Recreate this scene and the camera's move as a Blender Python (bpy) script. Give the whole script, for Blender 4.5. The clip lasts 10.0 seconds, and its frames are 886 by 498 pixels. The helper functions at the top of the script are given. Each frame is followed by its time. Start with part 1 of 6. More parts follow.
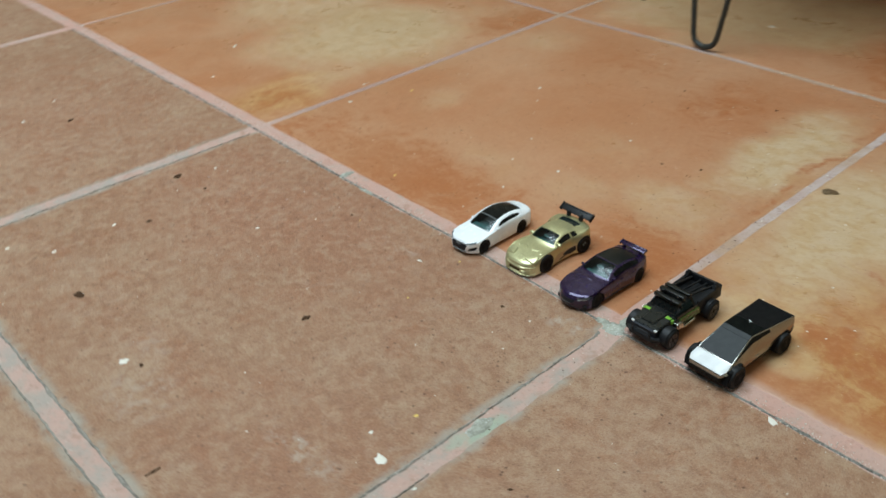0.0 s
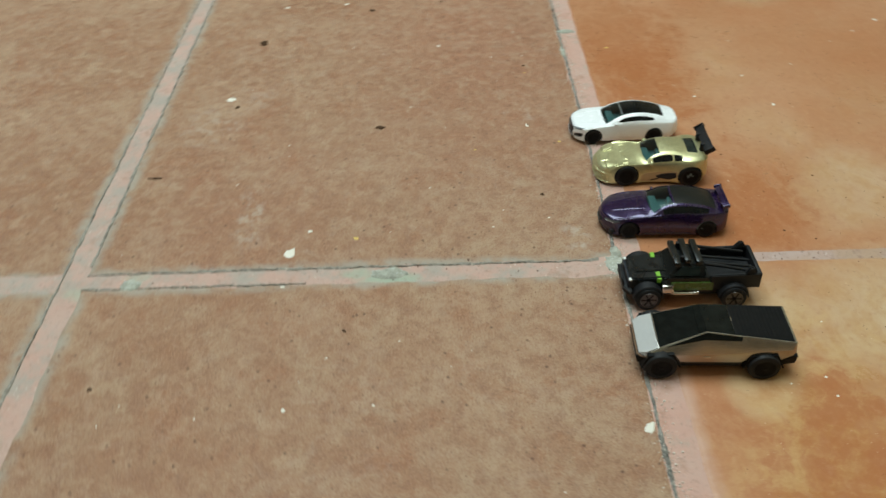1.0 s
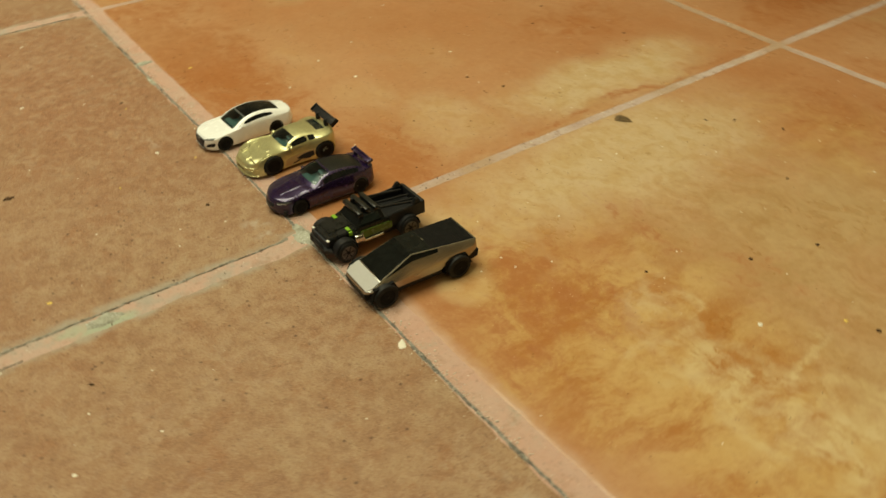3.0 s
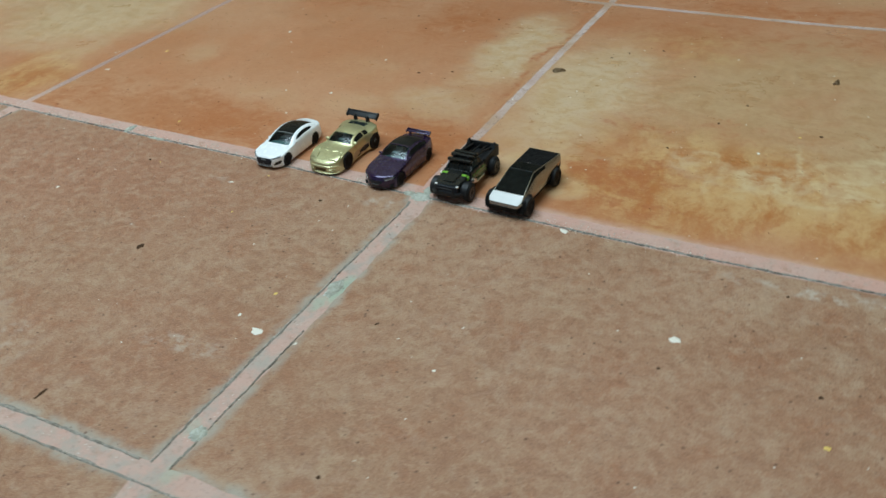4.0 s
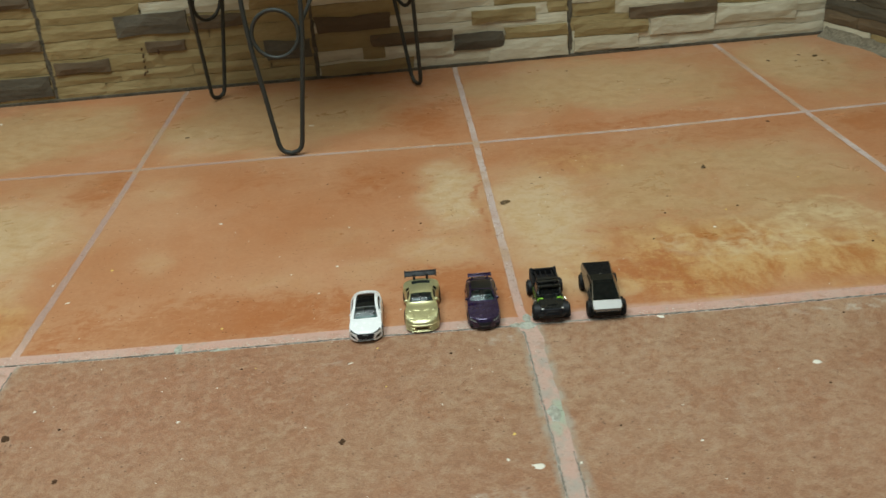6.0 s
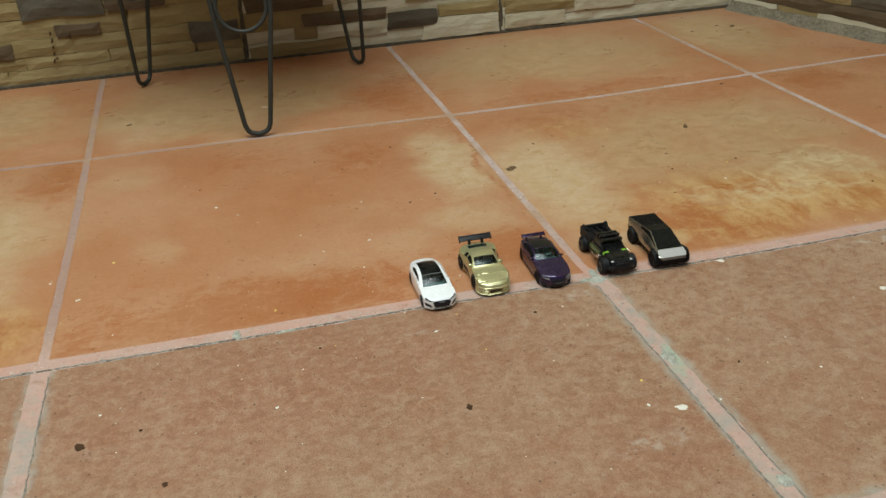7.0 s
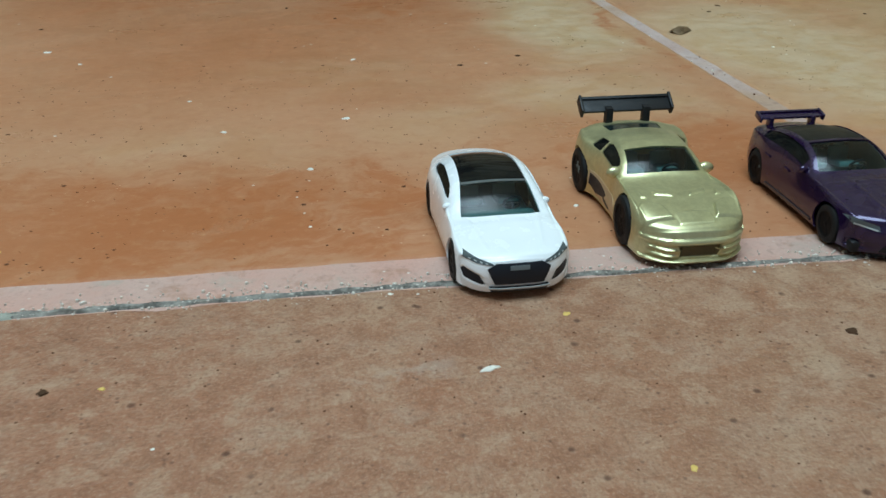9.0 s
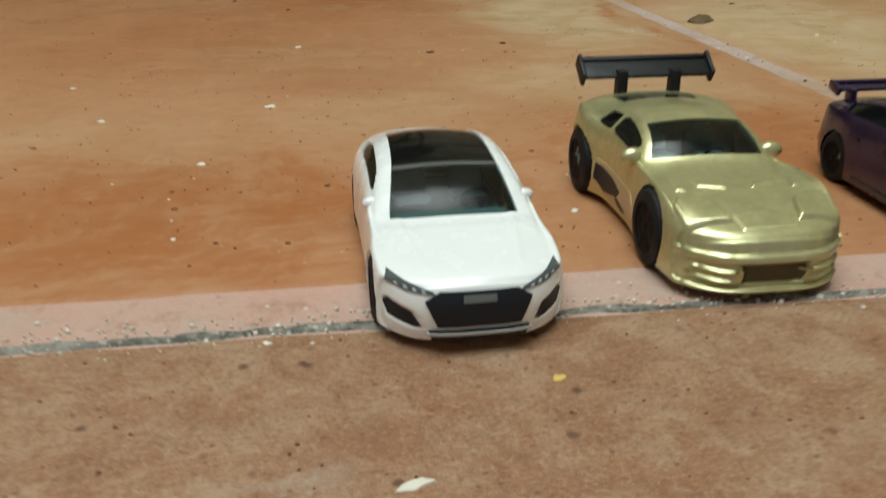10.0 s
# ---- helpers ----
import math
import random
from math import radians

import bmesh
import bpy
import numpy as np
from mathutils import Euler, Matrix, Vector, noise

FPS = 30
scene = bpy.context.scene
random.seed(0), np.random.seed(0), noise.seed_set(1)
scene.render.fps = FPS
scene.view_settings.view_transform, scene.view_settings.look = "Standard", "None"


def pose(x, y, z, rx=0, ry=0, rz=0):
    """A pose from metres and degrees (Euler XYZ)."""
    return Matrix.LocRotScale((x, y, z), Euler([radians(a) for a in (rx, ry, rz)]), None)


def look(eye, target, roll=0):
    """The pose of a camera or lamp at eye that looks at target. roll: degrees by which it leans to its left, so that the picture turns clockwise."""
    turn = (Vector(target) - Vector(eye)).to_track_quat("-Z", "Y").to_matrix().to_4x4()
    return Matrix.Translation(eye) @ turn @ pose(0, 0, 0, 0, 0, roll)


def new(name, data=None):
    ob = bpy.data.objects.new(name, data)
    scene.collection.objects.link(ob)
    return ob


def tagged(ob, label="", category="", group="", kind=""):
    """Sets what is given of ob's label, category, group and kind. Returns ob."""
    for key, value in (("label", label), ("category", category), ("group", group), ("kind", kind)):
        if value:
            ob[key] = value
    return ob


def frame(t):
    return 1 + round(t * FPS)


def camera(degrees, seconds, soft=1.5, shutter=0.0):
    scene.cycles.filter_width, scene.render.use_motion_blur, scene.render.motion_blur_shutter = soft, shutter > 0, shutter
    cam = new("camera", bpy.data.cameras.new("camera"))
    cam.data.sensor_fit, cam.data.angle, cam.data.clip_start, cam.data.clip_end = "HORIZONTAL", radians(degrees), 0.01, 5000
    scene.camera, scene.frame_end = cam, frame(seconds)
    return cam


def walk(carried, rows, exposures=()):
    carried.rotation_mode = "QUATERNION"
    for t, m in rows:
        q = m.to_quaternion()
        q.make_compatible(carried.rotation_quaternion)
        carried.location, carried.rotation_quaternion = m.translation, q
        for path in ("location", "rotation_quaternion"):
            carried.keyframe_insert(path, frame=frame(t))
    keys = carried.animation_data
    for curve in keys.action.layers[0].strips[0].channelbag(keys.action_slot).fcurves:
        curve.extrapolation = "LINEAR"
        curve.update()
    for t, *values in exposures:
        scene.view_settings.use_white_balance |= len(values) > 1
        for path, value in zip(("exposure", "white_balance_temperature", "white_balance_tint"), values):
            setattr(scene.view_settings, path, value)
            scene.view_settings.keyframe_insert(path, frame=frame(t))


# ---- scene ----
cam = camera(53.60, 10.0, soft=1.5, shutter=0.3)
PATH = [
    (0, (0.25311, -0.35234, 0.32726), (-0.06709, -0.07588, 0.06072), -3.48),
    (0.2, (0.27142, -0.29438, 0.30516), (-0.03933, -0.08531, 0.05571), -2.52),
    (0.3, (0.28116, -0.26975, 0.29530), (-0.03816, -0.08262, 0.03933), -1.10),
    (0.5, (0.29449, -0.22694, 0.28672), (-0.08042, -0.07360, -0.00642), -1.22),
    (0.7, (0.31339, -0.17985, 0.27936), (-0.03483, -0.09045, 0.00871), -1.77),
    (0.8, (0.32538, -0.14863, 0.27802), (-0.02719, -0.08678, 0.00533), -1.87),
    (1, (0.34711, -0.09648, 0.27790), (-0.04952, -0.09056, -0.02647), -1.47),
    (1.2, (0.36400, -0.05522, 0.27502), (0.00885, -0.08573, 0.00036), -0.22),
    (1.3, (0.36956, -0.03976, 0.27232), (0.01602, -0.07246, -0.00416), 0.97),
    (1.5, (0.37904, -0.01337, 0.27567), (-0.01184, -0.04910, -0.03406), 3.40),
    (1.7, (0.39183, -0.00476, 0.28785), (0.03409, -0.02088, 0.01534), 3.60),
    (1.8, (0.39278, -0.00683, 0.29835), (0.03610, -0.00348, 0.02399), 2.96),
    (2, (0.40578, -0.01600, 0.31007), (0.01081, 0.02285, 0.00596), 0.92),
    (2.2, (0.43072, -0.03423, 0.30401), (0.07939, 0.02896, 0.03002), 0.38),
    (2.3, (0.44309, -0.04143, 0.29700), (0.09607, 0.03738, 0.02156), 0.95),
    (2.5, (0.43771, -0.06696, 0.28657), (0.05903, 0.05643, -0.01572), 1.46),
    (2.6, (0.42370, -0.07892, 0.28143), (0.08605, 0.04638, 0.01163), 1.76),
    (2.7, (0.40733, -0.09956, 0.27949), (0.04158, 0.06406, -0.01960), 1.21),
    (3.8, (0.30707, -0.41131, 0.31867), (0.08452, -0.06374, 0.03642), -4.47),
    (3.9, (0.28772, -0.44123, 0.31066), (0.09650, -0.12091, 0.05900), -4.08),
    (4, (0.27025, -0.46233, 0.30825), (0.06873, -0.09809, 0.03127), -4.34),
    (4.2, (0.23681, -0.49407, 0.29338), (0.08145, -0.14875, 0.05024), -3.63),
    (4.3, (0.21736, -0.50837, 0.29872), (0.07620, -0.15743, 0.05497), -3.36),
    (4.5, (0.18370, -0.54220, 0.32516), (0.05172, -0.13820, 0.06179), -3.63),
    (4.7, (0.15990, -0.57640, 0.33411), (0.05465, -0.20490, 0.10300), -4.16),
    (4.8, (0.14219, -0.59581, 0.33980), (0.04367, -0.21960, 0.11339), -4.25),
    (5, (0.11057, -0.62584, 0.36795), (0.01765, -0.19749, 0.12737), -4.81),
    (5.2, (0.08007, -0.64865, 0.39006), (0.01478, -0.25756, 0.17726), -5.02),
    (5.3, (0.06351, -0.65913, 0.38966), (0.00470, -0.26595, 0.17882), -5.18),
    (5.5, (0.02294, -0.66464, 0.38909), (-0.02642, -0.22257, 0.16075), -5.29),
    (5.7, (-0.01197, -0.63945, 0.39069), (-0.03810, -0.19465, 0.16383), -5.24),
    (6.8, (-0.25669, -0.57534, 0.35961), (-0.15590, -0.14519, 0.12549), -2.78),
    (7, (-0.26969, -0.56310, 0.35618), (-0.15873, -0.13515, 0.12262), -2.70),
    (7.2, (-0.25946, -0.53403, 0.33371), (-0.15706, -0.14869, 0.12508), -2.04),
    (7.3, (-0.25038, -0.51510, 0.32175), (-0.14780, -0.13059, 0.11167), -1.64),
    (7.5, (-0.23161, -0.45973, 0.28062), (-0.11778, -0.03163, 0.04873), -1.55),
    (7.7, (-0.21627, -0.39015, 0.23647), (-0.11447, -0.00429, 0.02852), -1.76),
    (7.8, (-0.20978, -0.35857, 0.22438), (-0.10821, 0.02690, 0.01559), -1.73),
    (8, (-0.20295, -0.30565, 0.20261), (-0.09088, 0.12369, -0.02784), -1.07),
    (8.2, (-0.19420, -0.26529, 0.17461), (-0.09785, 0.12256, -0.03224), -0.05),
    (8.3, (-0.19145, -0.25153, 0.16454), (-0.10257, 0.13868, -0.04120), 0.18),
    (8.5, (-0.18650, -0.22732, 0.13870), (-0.10487, 0.21054, -0.08848), -0.16),
    (8.7, (-0.18176, -0.19976, 0.11303), (-0.11426, 0.19644, -0.08938), -0.10),
    (8.8, (-0.17882, -0.19004, 0.10701), (-0.11339, 0.20643, -0.09554), -0.19),
    (9, (-0.17354, -0.17471, 0.09849), (-0.09967, 0.26648, -0.12488), -0.21),
    (9.2, (-0.17069, -0.16581, 0.09069), (-0.10538, 0.23268, -0.10791), -0.31),
    (9.3, (-0.16779, -0.16024, 0.08837), (-0.10142, 0.23811, -0.11015), -0.41),
    (9.5, (-0.15660, -0.14220, 0.09442), (-0.08290, 0.30358, -0.11970), -0.75),
    (9.7, (-0.15208, -0.12364, 0.08770), (-0.08413, 0.28053, -0.09813), -0.49),
    (9.8, (-0.15158, -0.11853, 0.07757), (-0.08384, 0.28650, -0.10644), -0.59),
    (10, (-0.14992, -0.10832, 0.06031), (-0.07501, 0.34300, -0.14142), -0.21),
]
EXPOSURES = [(0.0, 0.05, 5900, 10), (0.5, 0.05, 5800, 8), (1.0, 0.05, 6250, 6), (1.5, 0.05, 7600, 1), (2.0, 0.0, 9600, 4), (2.7, 0.0, 11400, 4), (3.8, 0.0, 6100, 7), (4.5, -0.03, 5480, 2), (5.0, -0.02, 5820, 5), (5.5, 0.0, 6300, 6), (7.0, 0.0, 6600, 12), (8.0, -0.06, 6400, 10), (8.5, -0.05, 5750, 4), (9.1, -0.05, 5450, 4), (9.5, -0.05, 5950, 6), (10.0, -0.05, 6650, 9)]
walk(cam, [(t, look(eye, target, roll)) for t, eye, target, roll in PATH], EXPOSURES)

# ---- light: grey daylight through the skylight of a roofed patio, and from its open sides ----
world = bpy.data.worlds.new("overcast_sky")
scene.world = world
world.use_nodes = True
wn = world.node_tree.nodes
wl = world.node_tree.links
sky = wn.new("ShaderNodeTexSky")
sky.sky_type = "NISHITA"
sky.sun_disc = False
sky.sun_elevation = radians(70)
sky.sun_rotation = radians(60)
sky.air_density, sky.dust_density, sky.ozone_density = 1.0, 4.0, 1.0
pale = wn.new("ShaderNodeHueSaturation")
pale.inputs["Saturation"].default_value = 0.3
wl.new(sky.outputs[0], pale.inputs["Color"])
wl.new(pale.outputs[0], wn["Background"].inputs["Color"])
wn["Background"].inputs["Strength"].default_value = 0.06
SKYLIGHT = (-1.3, 0.3, -1.15, 0.45)
lamp_data = bpy.data.lights.new("skylight", "AREA")
lamp_data.shape, lamp_data.size, lamp_data.size_y = "RECTANGLE", SKYLIGHT[1] - SKYLIGHT[0], SKYLIGHT[3] - SKYLIGHT[2]
lamp_data.energy, lamp_data.color = 57.0, (0.86, 1.0, 1.0)
skylight = new("skylight", lamp_data)
skylight.matrix_world = pose((SKYLIGHT[0] + SKYLIGHT[1]) / 2, (SKYLIGHT[2] + SKYLIGHT[3]) / 2, 2.24)

# ---- helpers for building ----
def finish(bm, smooth=0.0):
    """Clean normals and smooth shading for faces that meet at less than smooth degrees."""
    bmesh.ops.recalc_face_normals(bm, faces=bm.faces)
    if smooth:
        for f in bm.faces:
            f.smooth = True
        for e in bm.edges:
            if len(e.link_faces) == 2:
                e.smooth = e.calc_face_angle(0.0) < radians(smooth)


def part(name, bm, material, parent=None, label="", m=None, smooth=0.0):
    """Links a bmesh as one mesh object, under a thing or a part."""
    finish(bm, smooth)
    me = bpy.data.meshes.new(name)
    bm.to_mesh(me)
    bm.free()
    me.materials.append(material)
    ob = new(name, me)
    if parent is not None:
        ob.parent = parent
    if m is not None:
        ob.matrix_basis = m
    if label:
        tagged(ob, label)
    return ob


def shared(name, me, parent, m):
    """One more object on the same mesh."""
    ob = new(name, me)
    ob.parent = parent
    ob.matrix_basis = m
    return ob


def thing(name, label, category, m=None, group="", kind=""):
    """An empty at the base of a thing, which carries its parts."""
    ob = new(name)
    ob.empty_display_size = 0.01
    if m is not None:
        ob.matrix_basis = m
    return tagged(ob, label, category, group, kind)


def box(bm, x0, x1, y0, y1, z0, z1, bevel=0.0, segments=2):
    r = bmesh.ops.create_cube(bm, size=1)
    bmesh.ops.scale(bm, vec=(x1 - x0, y1 - y0, z1 - z0), verts=r["verts"])
    bmesh.ops.translate(bm, vec=((x0 + x1) / 2, (y0 + y1) / 2, (z0 + z1) / 2), verts=r["verts"])
    if bevel:
        edges = list({e for v in r["verts"] for e in v.link_edges})
        bmesh.ops.bevel(bm, geom=edges, offset=bevel, segments=segments, affect="EDGES", profile=0.5)


def lathe(bm, profile, axis="x", steps=32, centre=(0, 0, 0)):
    """Turns (along, radius) pairs round an axis."""
    rings = []
    for a, r in profile:
        ring = []
        for k in range(steps):
            w = 2 * math.pi * k / steps
            c, s = r * math.cos(w), r * math.sin(w)
            p = {"x": (a, c, s), "y": (c, a, s), "z": (c, s, a)}[axis]
            ring.append(bm.verts.new(Vector(p) + Vector(centre)))
        rings.append(ring)
    for one, two in zip(rings, rings[1:]):
        for k in range(steps):
            bm.faces.new((one[k], one[(k + 1) % steps], two[(k + 1) % steps], two[k]))
    for ring in (rings[0], rings[-1]):
        if profile[rings.index(ring)][1] > 1e-6:
            bm.faces.new(ring)


def tube(bm, points, radius, steps=10, closed=False):
    """A round rod along points."""
    pts = [Vector(p) for p in points]
    n = len(pts)
    rings = []
    up = None
    for i, p in enumerate(pts):
        a = pts[(i - 1) % n] if closed or i else p
        b = pts[(i + 1) % n] if closed or i < n - 1 else p
        d = (b - a).normalized()
        if up is None:
            up = d.orthogonal().normalized()
        up = (up - d * up.dot(d)).normalized()
        side = d.cross(up)
        rings.append([bm.verts.new(p + radius * (math.cos(2 * math.pi * k / steps) * up + math.sin(2 * math.pi * k / steps) * side)) for k in range(steps)])
    pairs = list(zip(rings, rings[1:])) + ([(rings[-1], rings[0])] if closed else [])
    for one, two in pairs:
        for k in range(steps):
            bm.faces.new((one[k], one[(k + 1) % steps], two[(k + 1) % steps], two[k]))
    if not closed:
        bm.faces.new(rings[0])
        bm.faces.new(rings[-1])


class Mat:
    """A node material in the making."""

    def __init__(self, name, rough=0.5, metal=0.0, color=(0.5, 0.5, 0.5), coat=0.0, spec=0.5):
        self.mat = bpy.data.materials.new(name)
        self.mat.use_nodes = True
        self.n, self.l = self.mat.node_tree.nodes, self.mat.node_tree.links
        self.b = self.n["Principled BSDF"]
        self.put("Roughness", rough)
        self.put("Metallic", metal)
        self.put("Base Color", (*color, 1))
        self.put("Coat Weight", coat)
        self.put("Coat Roughness", 0.08)
        self.put("Specular IOR Level", spec)
        self.place = self.n.new("ShaderNodeNewGeometry").outputs["Position"]
        self.local = self.n.new("ShaderNodeTexCoord").outputs["Object"]

    def put(self, socket, value):
        s = self.b.inputs[socket]
        if isinstance(value, bpy.types.NodeSocket):
            self.l.new(value, s)
        else:
            s.default_value = value

    def noise(self, scale, detail=4.0, rough=0.55, where=None, distortion=0.0, color=False):
        t = self.n.new("ShaderNodeTexNoise")
        t.inputs["Scale"].default_value, t.inputs["Detail"].default_value = scale, detail
        t.inputs["Roughness"].default_value, t.inputs["Distortion"].default_value = rough, distortion
        self.l.new(where or self.place, t.inputs["Vector"])
        return t.outputs["Color" if color else 0]

    def voronoi(self, scale, where=None, feature="F1", out="Distance"):
        t = self.n.new("ShaderNodeTexVoronoi")
        t.feature = feature
        t.inputs["Scale"].default_value = scale
        self.l.new(where or self.place, t.inputs["Vector"])
        return t.outputs[out]

    def ramp(self, value, a, b, lo=0.0, hi=1.0):
        r = self.n.new("ShaderNodeMapRange")
        r.interpolation_type = "SMOOTHSTEP"
        for k, v in enumerate((value, a, b, lo, hi)):
            if isinstance(v, bpy.types.NodeSocket):
                self.l.new(v, r.inputs[k])
            else:
                r.inputs[k].default_value = v
        return r.outputs[0]

    def math(self, op, a, b=0.0, clamp=False):
        m = self.n.new("ShaderNodeMath")
        m.operation, m.use_clamp = op, clamp
        for k, v in enumerate((a, b)):
            if isinstance(v, bpy.types.NodeSocket):
                self.l.new(v, m.inputs[k])
            else:
                m.inputs[k].default_value = v
        return m.outputs[0]

    def vec(self, op, a, b):
        m = self.n.new("ShaderNodeVectorMath")
        m.operation = op
        for k, v in enumerate((a, b)):
            if isinstance(v, bpy.types.NodeSocket):
                self.l.new(v, m.inputs[k])
            else:
                m.inputs[k].default_value = v
        return m.outputs["Value"] if op in ("LENGTH", "DISTANCE", "DOT_PRODUCT") else m.outputs["Vector"]

    def mix(self, fac, a, b, blend="MIX"):
        m = self.n.new("ShaderNodeMix")
        m.data_type, m.blend_type = "RGBA", blend
        for k, v in ((0, fac), (6, a), (7, b)):
            if isinstance(v, bpy.types.NodeSocket):
                self.l.new(v, m.inputs[k])
            else:
                m.inputs[k].default_value = v if k == 0 else (*v, 1)
        return m.outputs[2]

    def bump(self, height, strength=0.3, distance=0.001):
        b = self.n.new("ShaderNodeBump")
        b.inputs["Strength"].default_value, b.inputs["Distance"].default_value = strength, distance
        self.l.new(height, b.inputs["Height"])
        self.put("Normal", b.outputs[0])

    def random(self):
        return self.n.new("ShaderNodeObjectInfo").outputs["Random"]

    def island(self):
        return self.n.new("ShaderNodeNewGeometry").outputs["Random Per Island"]

# ---- materials ----
def spots_mask(m, spots, wobble, inner=0.45, outer=1.25):
    """Soft patches on the floor: (x, y, half width, half length, strength)."""
    total = None
    for x, y, a, b, s in spots:
        off = m.vec("SUBTRACT", wobble, (x, y, 0))
        off = m.vec("MULTIPLY", off, (1 / a, 1 / b, 0))
        d = m.ramp(m.vec("LENGTH", off, (0, 0, 0)), inner, outer, s, 0.0)
        total = d if total is None else m.math("MAXIMUM", total, d)
    return total


def wobbled(m, scale, amount):
    n = m.noise(scale, 5, 0.6, color=True)
    n = m.vec("SUBTRACT", n, (0.5, 0.5, 0.5))
    n = m.vec("MULTIPLY", n, (amount, amount, 0))
    return m.vec("ADD", m.place, n)


def glazed_tile():
    m = Mat("glazed_terracotta", rough=0.3, spec=0.4)
    w = wobbled(m, 7, 0.09)
    brushed = m.vec("MULTIPLY", wobbled(m, 14, 0.06), (0.8, 1.15, 1))
    cloud = m.ramp(m.noise(6, 5, 0.6), 0.38, 0.68)
    mottle = m.noise(13, 7, 0.64, brushed)
    fine = m.noise(70, 6, 0.7, brushed)
    grain = m.noise(230, 4, 0.7)
    red = m.mix(cloud, (0.428, 0.180, 0.080), (0.472, 0.240, 0.126))
    gold = m.mix(m.ramp(fine, 0.32, 0.68), (0.500, 0.330, 0.165), (0.575, 0.440, 0.285))
    yellow = spots_mask(m, YELLOW, w, 0.15, 1.35)
    f = m.math("ADD", yellow, m.math("MULTIPLY", m.math("SUBTRACT", mottle, 0.5), 0.95))
    c = m.mix(m.ramp(f, 0.04, 1.2, 0.0, 0.9), red, gold)
    dun = m.mix(m.ramp(fine, 0.32, 0.68), (0.385, 0.225, 0.100), (0.480, 0.325, 0.170))
    f = m.math("ADD", spots_mask(m, DUN, w, 0.3, 1.3), m.math("MULTIPLY", m.math("SUBTRACT", mottle, 0.5), 1.6))
    c = m.mix(m.ramp(f, 0.2, 1.0, 0.0, 0.75), c, dun)
    # deeper amber glaze, streaked
    streaks = m.noise(34, 7, 0.68, m.vec("MULTIPLY", wobbled(m, 22, 0.03), (1.5, 0.65, 1)))
    amber = m.mix(m.ramp(streaks, 0.36, 0.62), (0.385, 0.142, 0.032), (0.535, 0.325, 0.130))
    f = m.math("ADD", spots_mask(m, AMBER, w, 0.1, 1.4), m.math("MULTIPLY", m.math("SUBTRACT", mottle, 0.5), 0.9))
    c = m.mix(m.ramp(f, 0.1, 0.75, 0.0, 0.85), c, amber)
    burnt = spots_mask(m, BURNT, w, 0.15, 1.35)
    f = m.math("ADD", burnt, m.math("MULTIPLY", m.math("SUBTRACT", fine, 0.5), 2.4))
    c = m.mix(m.ramp(f, 0.2, 0.95, 0.0, 0.85), c, (0.375, 0.125, 0.040))
    # patchy pale tan mixed over all the glaze
    pale_film = m.ramp(m.noise(5, 6, 0.6, m.vec("ADD", m.place, (5, 2, 0))), 0.45, 0.75, 0.0, 0.2)
    c = m.mix(m.math("MULTIPLY", pale_film, m.ramp(fine, 0.3, 0.6, 0.5, 1.0)), c, (0.50, 0.345, 0.205))
    c = m.mix(m.ramp(grain, 0.5, 0.74, 0.0, 0.32), c, (0.345, 0.135, 0.05))
    c = m.mix(m.ramp(grain, 0.5, 0.28, 0.0, 0.2), c, (0.58, 0.37, 0.19))
    # pale worn smears and rings
    rings = spots_rings(m, RINGS, wobbled(m, 40, 0.012))
    c = m.mix(m.math("MULTIPLY", rings, m.ramp(fine, 0.35, 0.6, 0.3, 1.0)), c, (0.60, 0.45, 0.25))
    vein = m.math("ABSOLUTE", m.math("SUBTRACT", m.noise(11, 3, 0.5, wobbled(m, 30, 0.04)), 0.5))
    vein = m.math("MULTIPLY", m.ramp(vein, 0.0, 0.055, 0.58, 0.0), spots_mask(m, SMEARS, w, 0.3, 1.3))
    c = m.mix(m.math("MULTIPLY", vein, m.ramp(fine, 0.35, 0.6)), c, (0.62, 0.49, 0.29))
    speck = m.ramp(m.voronoi(230), 0.02, 0.12, 0.8, 0.0)
    gate = m.ramp(m.noise(60, 2), 0.6, 0.67)
    c = m.mix(m.math("MULTIPLY", speck, gate), c, (0.09, 0.04, 0.025))
    pale = m.math("MULTIPLY", m.ramp(m.voronoi(310), 0.03, 0.12, 0.85, 0.0), m.ramp(m.noise(45, 2, 0.5, m.vec("ADD", m.place, (3, 1, 0))), 0.55, 0.63))
    c = m.mix(pale, c, (0.70, 0.52, 0.35))
    scratch = m.math("MULTIPLY", m.ramp(m.noise(90, 5, 0.8, m.vec("MULTIPLY", wobbled(m, 14, 0.05), (0.14, 1, 1))), 0.64, 0.74, 0.0, 0.4), m.ramp(m.noise(12, 3), 0.45, 0.6))
    c = m.mix(scratch, c, (0.64, 0.46, 0.29))
    # film of pink grout rubbed over the tile edge
    edge = m.vec("DOT_PRODUCT", wobbled(m, 55, 0.007), (0.03, 1, 0))
    film = m.math("MULTIPLY", m.ramp(edge, 0.0112, 0.0185, 0.75, 0.0), m.ramp(m.noise(70, 4, 0.7), 0.3, 0.6, 0.35, 1.0))
    film = m.math("MULTIPLY", film, m.ramp(m.vec("DOT_PRODUCT", m.place, (1, 0, 0)), 0.0, 0.06))
    c = m.mix(film, c, (0.53, 0.33, 0.245))
    m.put("Base Color", c)
    m.put("Roughness", m.math("ADD", m.ramp(m.noise(14, 5, 0.6), 0.3, 0.7, 0.25, 0.42), m.ramp(fine, 0.4, 0.7, 0.0, 0.12)))
